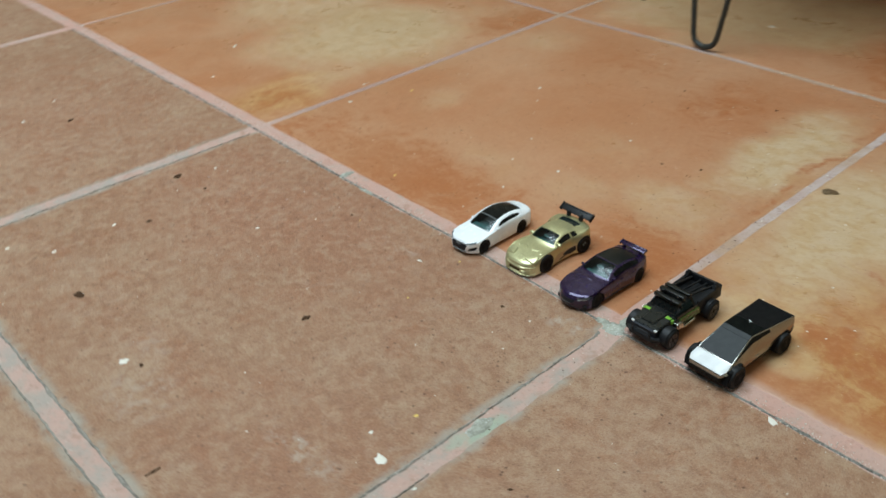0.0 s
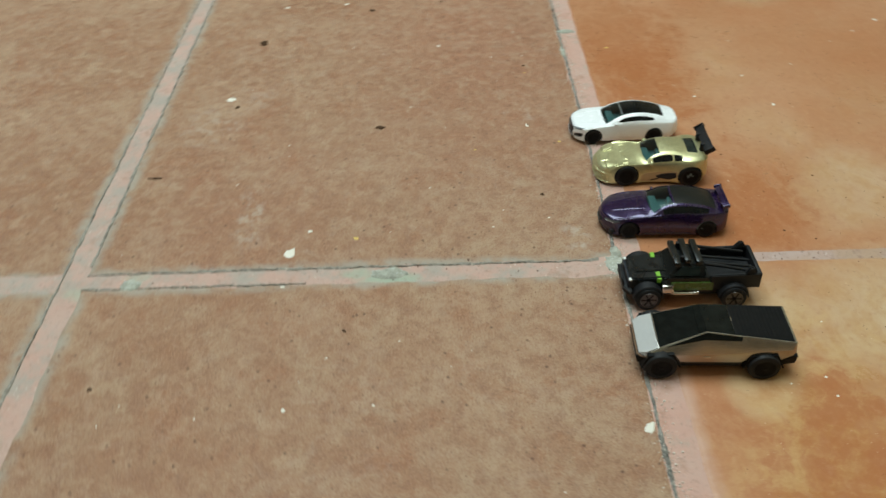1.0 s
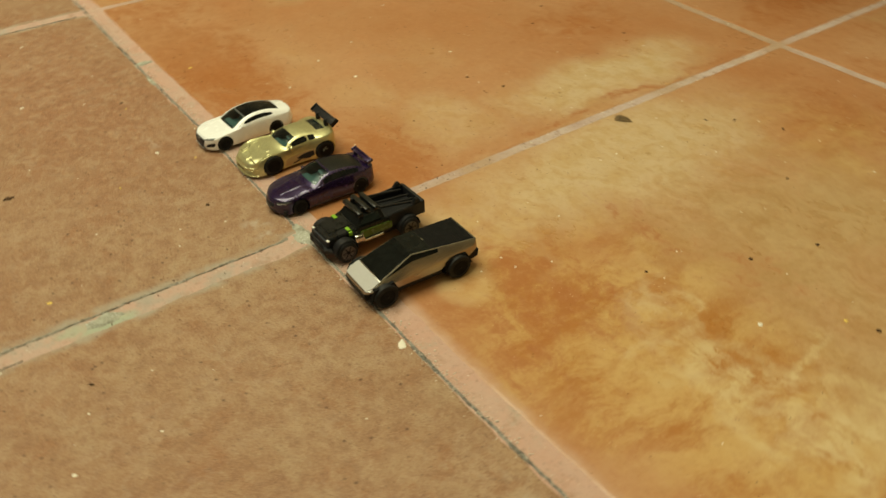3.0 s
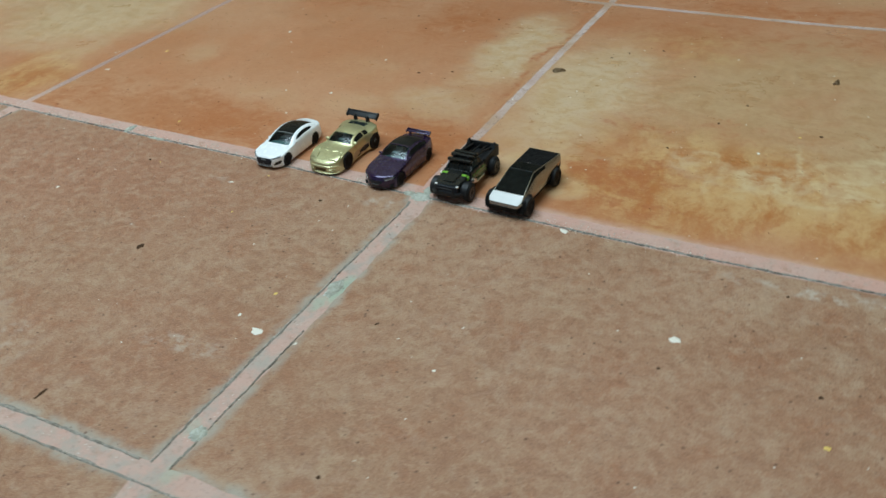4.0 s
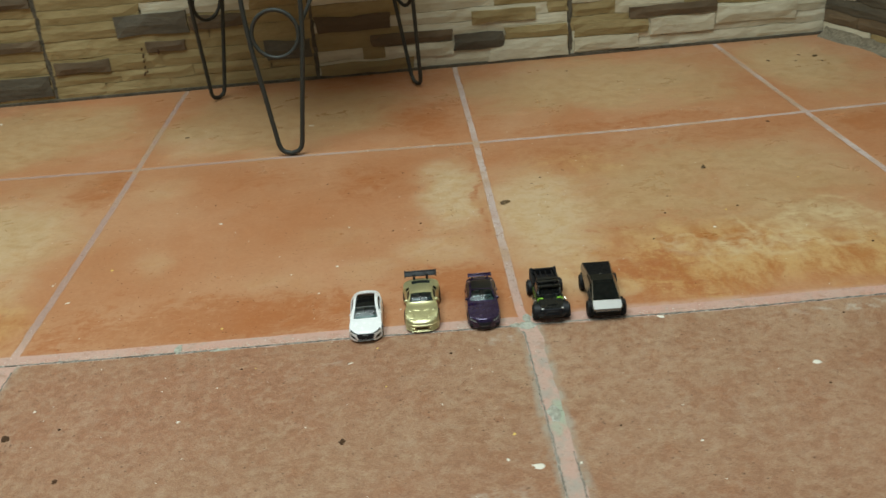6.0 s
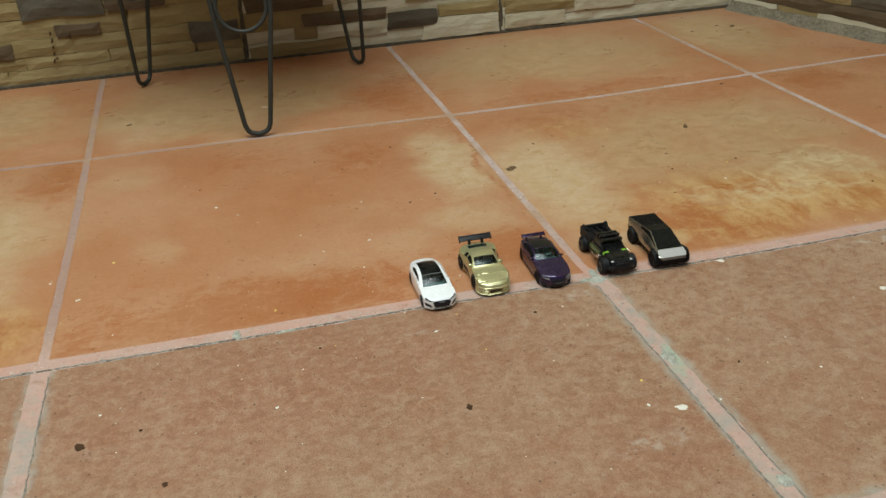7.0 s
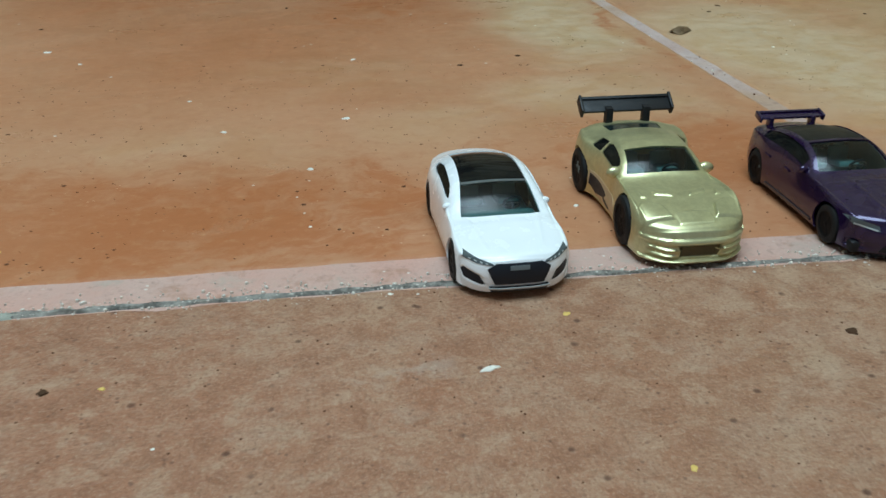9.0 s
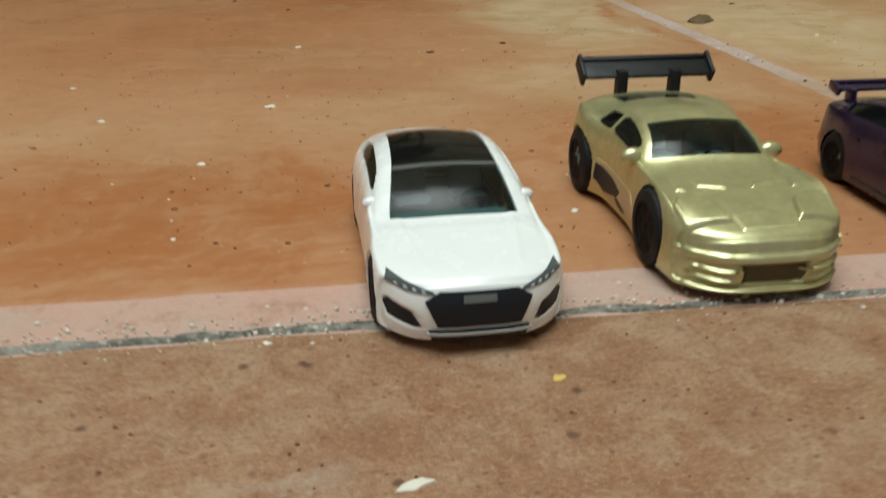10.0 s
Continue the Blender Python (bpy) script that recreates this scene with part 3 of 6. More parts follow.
def build_floor():
    bm = bmesh.new()
    box(bm, -3.13, 1.26, -2.38, 0.79, -0.05, -0.0004)
    floor = part("floor", bm, GROUT)
    tagged(floor, "terracotta tile floor with pink grout, glazed by the wall and matte in front", "floor", kind="structure")
    for j in range(8):
        for i in range(10):
            glazed = j >= 6
            floor_tile(i, j, floor, GLAZED if glazed else MATTE, 0.0035 if glazed else 0.0066, 0.0, 0.0074 if j == 6 else 0.0033 if glazed else 0.0066)
    # rough grey cement along the near edge of the joint under the cars, and beside the joints in front
    def seam(points, width, seed, material):
        bm = bmesh.new()
        rows = []
        for k, (x, y, nx, ny) in enumerate(points):
            w = width * (0.45 + 0.9 * abs(noise.noise(Vector((x * 45, y * 45, seed)))) + 0.35 * abs(noise.noise(Vector((x * 300, y * 300, seed)))))
            o = 0.0006 * noise.noise(Vector((x * 160, y * 160, seed + 2)))
            rows.append([bm.verts.new((x + nx * (a * w + o), y + ny * (a * w + o), z + 0.0006 * noise.noise(Vector((x * 700, y * 700, a))))) for a, z in ((-1, -0.0011), (-0.5, 0.0001), (0.4, 0.0002), (1, -0.0011))])
        for one, two in zip(rows, rows[1:]):
            for k in range(3):
                bm.faces.new((one[k], two[k], two[k + 1], one[k + 1]))
        part("cement_seam", bm, material, floor, "rough grey cement seam", smooth=60)
    n = 520
    seam([(x, row_y(6, x) - 0.0062, 0, 1) for x in (-0.86 + 1.7 * k / n for k in range(n))], 0.0019, 1, CEMENT)
    # broken cement edges along the joints in front
    for a0, a1, place, width, k in ((-0.272, -0.012, lambda q: (column_x(7, q) - 0.0058, q, 1, 0), 0.0017, 2), (-0.272, -0.16, lambda q: (column_x(7, q) + 0.0062, q, 1, 0), 0.0011, 3),
                                    (-0.41, 0.2, lambda q: (q, row_y(5, q) - 0.0062, 0, 1), 0.0013, 4), (-0.41, -0.01, lambda q: (q, row_y(5, q) + 0.006, 0, 1), 0.0016, 5),
                                    (-0.27, 0.0, lambda q: (column_x(6, q) + 0.0062, q, 1, 0), 0.0011, 6), (-0.27, 0.0, lambda q: (column_x(8, q) - 0.006, q, 1, 0), 0.0013, 7)):
        seam([place(a0 + (a1 - a0) * i / 240) for i in range(241)], width, k, CEMENT_MID)
    # lumps of cement where the joints meet and where they were mended
    def lump(x, y, rx, ry, seed):
        bm = bmesh.new()
        rings = []
        for f, z in ((1.0, -0.0014), (0.8, 0.0003), (0.45, 0.0007)):
            rings.append([bm.verts.new((x + rx * f * math.cos(a) * (1 + 0.4 * noise.noise(Vector((3 * math.cos(a), 3 * math.sin(a), seed)))), y + ry * f * math.sin(a) * (1 + 0.4 * noise.noise(Vector((3 * math.cos(a), 3 * math.sin(a), seed)))), z + 0.0002 * noise.noise(Vector((a * 3, f * 5, seed))))) for a in (2 * math.pi * k / 28 for k in range(28))])
        for one, two in zip(rings, rings[1:]):
            for k in range(28):
                bm.faces.new((one[k], one[(k + 1) % 28], two[(k + 1) % 28], two[k]))
        bm.faces.new(rings[-1])
        part("cement_lump", bm, CEMENT_PALE, floor, "pale grey cement lump in the joint", smooth=60)
    for k, (x, y, rx, ry) in enumerate(((0.0015, -0.0035, 0.0085, 0.0062), (0.0035, 0.0065, 0.0042, 0.0075), (-0.0075, -0.0025, 0.0055, 0.0032), (-0.283, 0.0105, 0.0035, 0.0075), (0.012, 0.010, 0.005, 0.006), (-0.247, 0.0035, 0.010, 0.0022), (0.0035, -0.118, 0.005, 0.011), (0.006, -0.248, 0.005, 0.006), (-0.42, -0.24, 0.005, 0.009))):
        lump(x, y, rx, ry, k * 3.7)
    return floor


CEMENT_MID = cement_material("mid_cement", (0.19, 0.165, 0.135), (0.36, 0.325, 0.275))
CEMENT_PALE = cement_material("pale_cement", (0.30, 0.295, 0.24), (0.48, 0.48, 0.40))
build_floor()
bm = bmesh.new()
bmesh.ops.create_grid(bm, x_segments=1, y_segments=1, size=60)
bmesh.ops.translate(bm, vec=(0, 0, -0.052), verts=bm.verts)
GROUND = cement_material("concrete_ground", (0.22, 0.2, 0.17), (0.34, 0.31, 0.27))
tagged(part("ground", bm, GROUND), "plain concrete ground around the patio", "ground", kind="structure")


# ---- stone-faced walls ----
def stone(x0, x1, z0, z1, proud, seed):
    """A split stone strip with wavy edges, its back on the plane y = 0, facing -y."""
    bm = bmesh.new()
    nx = 7
    h = min(0.0035, (z1 - z0) * 0.2)
    front, back = [], []
    for r, (zc, s) in enumerate(((z0, 1), ((z0 + z1) / 2, 0), (z1, -1))):
        row_f, row_b = [], []
        for k in range(nx):
            f = k / (nx - 1)
            x = x0 + (x1 - x0) * f
            wave = 0 if s == 0 else h * noise.noise(Vector((x * 22, zc * 50, 3)))
            end = (0.004 * noise.noise(Vector((zc * 60, x * 9, seed)))) if k in (0, nx - 1) else 0
            depth = proud * (0.85 + 0.28 * noise.noise(Vector((x * 25, zc * 70, seed)))) - (0.0016 if s or k in (0, nx - 1) else 0)
            row_f.append(bm.verts.new((x + end, -depth, zc + wave)))
            row_b.append(bm.verts.new((x + end, 0.0, zc + wave)))
        front.append(row_f)
        back.append(row_b)
    for r in range(2):
        for k in range(nx - 1):
            bm.faces.new((front[r][k], front[r][k + 1], front[r + 1][k + 1], front[r + 1][k]))
    ring_f = front[0] + [front[1][-1]] + front[2][::-1] + [front[1][0]]
    ring_b = back[0] + [back[1][-1]] + back[2][::-1] + [back[1][0]]
    n = len(ring_f)
    for k in range(n):
        bm.faces.new((ring_f[k], ring_b[k], ring_b[(k + 1) % n], ring_f[(k + 1) % n]))
    for v in back[1][1:-1]:
        bm.verts.remove(v)
    return bm


def stone_wall(name, label, m, joints, height, marked, seed, stones_to, tones):
    """A wall along its own x, facing -y, faced with stone-patterned tiles between vertical joints."""
    bm = bmesh.new()
    box(bm, joints[0], joints[-1], 0.004, 0.16, -0.05, height)
    wall = part(name, bm, BACKING, m=m)
    for x in joints[1:-1]:
        bm = bmesh.new()
        box(bm, x - 0.0032, x + 0.0032, -0.0012, 0.006, -0.01, height - 0.01)
        part("joint", bm, MORTAR, wall, "dark mortar joint")
    bm = bmesh.new()
    box(bm, joints[0], joints[-1], -0.0045, 0.005, -0.01, 0.0045, 0.001)
    part("foot_joint", bm, MORTAR, wall, "dark mortar line at the foot of the wall")
    tagged(wall, label, "wall", kind="structure")
    rng = random.Random(seed)
    rest = {0: bmesh.new(), 1: bmesh.new(), 2: bmesh.new(), 3: bmesh.new()}
    for x0, x1 in zip(joints, joints[1:]):
        z = -0.002
        while z < height - 0.03:
            high = rng.uniform(0.016, 0.031)
            cuts = [x0 + 0.003]
            while cuts[-1] < x1 - 0.17:
                cuts.append(cuts[-1] + rng.uniform(0.06, 0.17))
            cuts.append(x1 - 0.003)
            for a, b in zip(cuts, cuts[1:]):
                if b - a < 0.012:
                    continue
                # Left tiles mostly tan: their own tone plus the left end's shade in colour.
                tone = rng.choices((0, 1, 2, 3), ((0.8, 8, 0.05, 0.0) if x1 < -0.2 else tones) if z < 0.15 else (6, 4, 1, 0.6))[0]
                s = stone(a, b, z, z + high - 0.0006, rng.uniform(0.0028, 0.0042), rng.random() * 50)
                if z < stones_to and -1.1 < a < 1.0:
                    part("stone", s, STONES[tone], wall)
                else:
                    me = bpy.data.meshes.new("strip")
                    s.to_mesh(me)
                    s.free()
                    rest[tone].from_mesh(me)
                    bpy.data.meshes.remove(me)
            z += high
    for q0, q1, w0, w1, tone in marked:
        part("stone", stone(q0, q1, w0, w1, 0.0075, q0 * 30), STONES[tone], wall)
    for tone, bm in rest.items():
        ob = part("stones_above", bm, STONES[tone], wall)
        tagged(ob, kind="stuff")
    return wall


# x from, x to, z from, z to, tone
MARKED = [(-0.727, -0.628, 0.010, 0.043, 3), (-0.803, -0.730, 0.010, 0.043, 2), (-0.738, -0.628, 0.082, 0.098, 2), (-0.708, -0.628, 0.146, 0.162, 2), (-0.617, -0.530, 0.042, 0.060, 2),
          (-0.510, -0.399, 0.091, 0.124, 3), (-0.469, -0.411, 0.066, 0.081, 2), (-0.397, -0.316, 0.094, 0.113, 2), (-0.290, -0.219, 0.036, 0.066, 3), (-0.207, -0.092, 0.070, 0.095, 2),
          (-0.125, 0.004, 0.043, 0.061, 2), (0.006, 0.084, 0.026, 0.050, 3), (-0.104, 0.004, 0.022, 0.042, 0), (0.086, 0.185, 0.037, 0.055, 1), (0.035, 0.135, 0.066, 0.084, 1),
          (0.060, 0.186, 0.004, 0.036, 0), (0.196, 0.314, 0.030, 0.051, 1), (0.196, 0.299, 0.007, 0.029, 0), (0.284, 0.423, 0.052, 0.070, 2), (0.318, 0.421, 0.024, 0.050, 0), (0.424, 0.552, 0.032, 0.058, 0),
          (-0.207, -0.06, 0.004, 0.021, 1)]
stone_wall("wall_north", "stone-faced wall of beige, brown and grey split strips", pose(0, 0.775, 0), [-3.2, -2.78, -2.35, -1.92, -1.48, -1.05, -0.624, -0.213, 0.190, 0.61], 2.2, MARKED, 4, 0.13, (6, 4, 0, 0))
turn = math.degrees(math.atan2(-0.284, 0.08))
stone_wall("wall_east", "stone-faced side wall of tan and brown strips", pose(0.6, 0.775, 0, 0, 0, turn), [-0.0, 0.42, 0.84, 1.26, 1.9], 2.2, [], 9, 0.06, (0.6, 5, 4, 1.5))

# rough cement fillet at the foot of the side wall
bm = bmesh.new()
rows = []
for k in range(90):
    x = 0.01 + 1.8 * k / 89
    w = 0.021 + 0.016 * noise.noise(Vector((x * 14, 3, 1))) + 0.006 * noise.noise(Vector((x * 70, 3, 1)))
    rows.append([bm.verts.new((x, -w * f, z + 0.0015 * noise.noise(Vector((x * 60, f * 6, 2))))) for f, z in ((1.0, -0.002), (0.8, 0.0016), (0.45, 0.004), (0.1, 0.014))])
for one, two in zip(rows, rows[1:]):
    for k in range(3):
        bm.faces.new((one[k], two[k], two[k + 1], one[k + 1]))
fillet = part("cement_fillet", bm, cement_material("dusty_cement", (0.12, 0.10, 0.068), (0.26, 0.22, 0.155)), m=pose(0.6, 0.775, 0, 0, 0, turn), smooth=60)
tagged(fillet, "rough grey cement fillet along the foot of the side wall", "trim", kind="structure")


# ---- flat roof over the patio, with an open skylight ----
def build_ceiling(x0, x1, y0, y1, z, thick, hole):
    bm = bmesh.new()
    a0, a1, b0, b1 = hole
    for u0, u1, v0, v1 in ((x0, a0, y0, y1), (a1, x1, y0, y1), (a0, a1, y0, b0), (a0, a1, b1, y1)):
        box(bm, u0, u1, v0, v1, z, z + thick)
    bmesh.ops.remove_doubles(bm, verts=bm.verts, dist=1e-5)
    ob = part("ceiling", bm, CREAM)
    return tagged(ob, "cream plastered patio ceiling with an open skylight", "ceiling", kind="structure")


build_ceiling(-3.2, 1.6, -2.6, 0.95, 2.205, 0.14, SKYLIGHT)

# Unseen wall, added to keep sky light and its reflections off the cars.
bm = bmesh.new()
box(bm, -3.36, -3.2, -2.6, 0.95, -0.05, 2.345)
tagged(part("west_sky_block", bm, CREAM), "unseen cream wall added to block the sky from the west", "wall", kind="structure")

# ---- three-legged iron stand by the wall ----
def build_stand(x, y, radius, height, first):
    stand = thing("iron_stand", "dark iron stand on three hairpin legs beside the stone wall", "stand", pose(x, y, 0))
    for k in range(3):
        turn = pose(0, 0, 0, 0, 0, first + 120 * k)
        r = 0.0029

        def at(side, z):
            half = float(np.interp(z, (0.0, 0.0033, 0.0055, 0.009, 0.015, 0.15, 0.2, 0.5), (0.0, 0.0, 0.0085, 0.0122, 0.0146, 0.0330, 0.0355, 0.0355)))
            lean = radius - 0.085 * z
            return turn @ Vector((lean, side * half, z))
        heights = [0.0032 + 0.0128 * (q / 8) ** 1.7 for q in range(9)] + [0.03 + (height - 0.03) * q / 10 for q in range(11)]
        line = [at(-1, z) for z in reversed(heights[1:])] + [at(0, heights[0])] + [at(1, z) for z in heights[1:]]
        bm = bmesh.new()
        tube(bm, line, r, 10)
        leg = part("leg", bm, IRON, stand, smooth=50)
        bm = bmesh.new()
        zc, rr = 0.149, 0.0278
        tube(bm, [turn @ Vector((radius - 0.085 * (zc + rr * math.sin(w)), rr * math.cos(w), zc + rr * math.sin(w))) for w in (2 * math.pi * q / 36 for q in range(36))], 0.0026, 8, closed=True)
        part("ring", bm, IRON, leg, smooth=50)
    # bent brace rods from leg to leg
    for k in range(3):
        a, b = (pose(0, 0, 0, 0, 0, first + 120 * q) for q in (k, k + 1))
        p, q = a @ Vector((radius - 0.014, 0.034, 0.162)), b @ Vector((radius - 0.014, -0.034, 0.162))
        line = []
        for f in (i / 16 for i in range(17)):
            at_f = p.lerp(q, f) * (1 - 0.9 * f * (1 - f))
            line.append(Vector((at_f.x, at_f.y, 0.162 + 0.06 * math.sin(math.pi * f))))
        bm = bmesh.new()
        tube(bm, line, 0.0024, 8)
        part("brace", bm, IRON, stand, smooth=50)
    bm = bmesh.new()
    lathe(bm, [(height, 0.0), (height, 0.174), (height + 0.003, 0.180), (height + 0.012, 0.180), (height + 0.015, 0.174), (height + 0.015, 0.0)], "z", 48)
    part("top", bm, STAND_TOP, stand, "brown round wooden top", smooth=40)
    return stand


STAND_TOP = plain("dark_brown_wood", (0.09, 0.04, 0.022), 0.55, grain=0.5)
build_stand(-0.2155, 0.611, 0.1745, 0.38, -93.6)

# ---- toy cars ----
MM = 0.001


def glide(rows, steps):
    """Points of a smooth curve through rows (Catmull-Rom), steps to each span."""
    rows = np.asarray(rows, float)
    n = len(rows)
    out = []
    for i in range(n - 1):
        p1, p2 = rows[i], rows[i + 1]
        m1 = (rows[i + 1] - rows[i - 1]) / 2 if i else (rows[1] - rows[0])
        m2 = (rows[i + 2] - rows[i]) / 2 if i + 2 < n else (rows[-1] - rows[-2])
        for k in range(steps):
            t = k / steps
            h = 2 * t**3 - 3 * t**2
            out.append((1 + h) * p1 + (t**3 - 2 * t**2 + t) * m1 - h * p2 + (t**3 - t**2) * m2)
    out.append(rows[-1])
    return np.array(out)


STEP_U, STEP_V = 14, 12


def section(zb, ws, wb, zbelt, wr, zr, zc):
    """Half a cross-section: sill, flank, shoulder, roof rail, middle."""
    return [(0.0, zb), (0.86 * ws, zb), (0.985 * ws, zb + 0.12 * (zbelt - zb)), (ws, zb + 0.48 * (zbelt - zb)), (wb, zbelt), ((wb + wr) / 2 + 0.12 * (wb - wr), (zbelt + zr) / 2 + 0.06 * (zr - zbelt)), (wr, zr), (0.55 * wr, zr + 0.72 * (zc - zr)), (0.0, zc)]


class Shell:
    """The skin of a toy car: a smooth grid over stations along the car and rows across it, nose at y = 0 and facing -y."""

    def __init__(self, stations, round_off=2.8):
        ctrl, bows = [], []
        for y, bow, *s in stations:
            pts = section(*s)
            line = [(x, y, z) for x, z in pts]
            ctrl.append(line + [(-x, q, z) for x, q, z in line[-2::-1]])
            bows.append((bow, max(p[0] for p in pts)))
        ctrl = np.array(ctrl)
        fine = np.stack([glide(ctrl[:, j], STEP_U) for j in range(ctrl.shape[1])], 1)
        grid = np.stack([glide(fine[i], STEP_V) for i in range(fine.shape[0])], 0)
        for row, (bow, w) in zip(grid, glide(bows, STEP_U)):
            row[:, 1] -= bow * (1 - np.minimum(np.abs(row[:, 0]) / w, 1.0) ** round_off)
        self.g = grid * MM
        self.half = self.g.shape[1] // 2
        du, dv = np.gradient(self.g, axis=0), np.gradient(self.g, axis=1)
        nrm = np.cross(dv, du)
        nrm /= np.linalg.norm(nrm, axis=2, keepdims=True) + 1e-12
        if nrm[nrm.shape[0] // 2, self.half][2] < 0:
            nrm = -nrm
        self.n = nrm
        self.hole = np.zeros((self.g.shape[0] - 1, self.g.shape[1] - 1), int)

    def open_window(self, mark, u0, u1, v0, v1, soft=0):
        """Marks the skin between stations u0, u1 and rows v0, v1 (0 under, 1 sill .. 8 middle), on both sides, as window."""
        n = self.hole.shape[1]
        for i in range(round(u0 * STEP_U), round(u1 * STEP_U)):
            for j in range(round(v0 * STEP_V), round(v1 * STEP_V)):
                a = abs((i + 0.5) / STEP_U - (u0 + u1) / 2) / ((u1 - u0) / 2)
                b = abs((j + 0.5) / STEP_V - (v0 + v1) / 2) / ((v1 - v0) / 2)
                if not soft or a**soft + b**soft < 1.0:
                    self.hole[i, j] = self.hole[i, n - 1 - j] = mark

    def faces(self, want):
        return [(i, j) for i in range(self.hole.shape[0]) for j in range(self.hole.shape[1]) if want(i, j)]

    def body(self, arches, nose_bulge, tail_bulge, zmid):
        """The painted shell with window openings and round wheel arches (y, z, radius)."""
        g, bm = self.g.copy(), bmesh.new()
        cut = np.zeros(self.hole.shape, bool)
        mid = (g[:-1, :-1] + g[1:, :-1] + g[:-1, 1:] + g[1:, 1:]) / 4
        for ya, za, r in arches:
            near = np.hypot(mid[..., 1] - ya * MM, mid[..., 2] - za * MM) < r * MM
            near &= np.abs(mid[..., 0]) > 0.6 * np.abs(g[..., 0]).max()
            low = np.zeros_like(near)
            low[:, : 4 * STEP_V] = True
            low[:, -4 * STEP_V :] = True
            cut |= near & low
        kept = (self.hole == 0) & ~cut
        for ya, za, r in arches:
            for i in range(g.shape[0]):
                for j in range(g.shape[1]):
                    around = [(a, b) for a in (i - 1, i) for b in (j - 1, j) if 0 <= a < kept.shape[0] and 0 <= b < kept.shape[1]]
                    if any(cut[q] for q in around) and any(kept[q] for q in around):
                        dy, dz = g[i, j, 1] - ya * MM, g[i, j, 2] - za * MM
                        d = math.hypot(dy, dz)
                        if 0.5 * r * MM < d < 1.5 * r * MM:
                            g[i, j, 1], g[i, j, 2] = ya * MM + dy * r * MM / d, za * MM + dz * r * MM / d
        vs = {}

        def vert(i, j, sink=0):
            key = (i, j, sink)
            if key not in vs:
                vs[key] = bm.verts.new(g[i, j] - self.n[i, j] * sink * 0.0005)
            return vs[key]
        for i, j in self.faces(lambda i, j: kept[i, j]):
            bm.faces.new((vert(i, j), vert(i + 1, j), vert(i + 1, j + 1), vert(i, j + 1)))
        # rims that turn in at every opening
        for i in range(kept.shape[0]):
            for j in range(kept.shape[1]):
                if not kept[i, j]:
                    continue
                for (a, b), (p, q) in (((i - 1, j), ((i, j), (i, j + 1))), ((i + 1, j), ((i + 1, j), (i + 1, j + 1))), ((i, j - 1), ((i, j), (i + 1, j))), ((i, j + 1), ((i, j + 1), (i + 1, j + 1)))):
                    if 0 <= a < kept.shape[0] and 0 <= b < kept.shape[1] and not kept[a, b]:
                        bm.faces.new((vert(*p), vert(*q), vert(*q, 1), vert(*p, 1)))
        # rounded front and rear faces
        for end, bulge in ((0, nose_bulge), (-1, tail_bulge)):
            line = g[end]
            m = 14
            rows = [[vert(end % g.shape[0], j) for j in range(g.shape[1])]]
            for k in range(1, m + 1):
                t = k / m
                row = []
                for x, y, z in line:
                    out = bulge * MM * (1 - (1 - t) ** 2) * (1 - 0.6 * (abs(x) / np.abs(line[:, 0]).max()) ** 4)
                    row.append(bm.verts.new((x, y + out * (-1 if end == 0 else 1), z + (zmid * MM - z) * t)))
                rows.append(row)
            for one, two in zip(rows, rows[1:]):
                for j in range(g.shape[1] - 1):
                    bm.faces.new((one[j], one[j + 1], two[j + 1], two[j]))
        bmesh.ops.remove_doubles(bm, verts=bm.verts, dist=1e-5)
        self.arched = g
        return bm

    def window(self, mark, side=0, sink=0.00028):
        bm, vs = bmesh.new(), {}
        wide = set()
        mid = self.hole.shape[1] // 2
        for i, j in self.faces(lambda i, j: self.hole[i, j] == mark and (side == 0 or (j < mid) == (side > 0))):
            wide |= {(i + a, j + b) for a in (-1, 0, 1) for b in (-1, 0, 1)}
        for i, j in wide:
            if not (0 <= i < self.hole.shape[0] and 0 <= j < self.hole.shape[1]) or self.hole[i, j] not in (0, mark):
                continue
            f = []
            for p in ((i, j), (i + 1, j), (i + 1, j + 1), (i, j + 1)):
                if p not in vs:
                    vs[p] = bm.verts.new(self.g[p] - self.n[p] * sink)
                f.append(vs[p])
            bm.faces.new(f)
        return bm


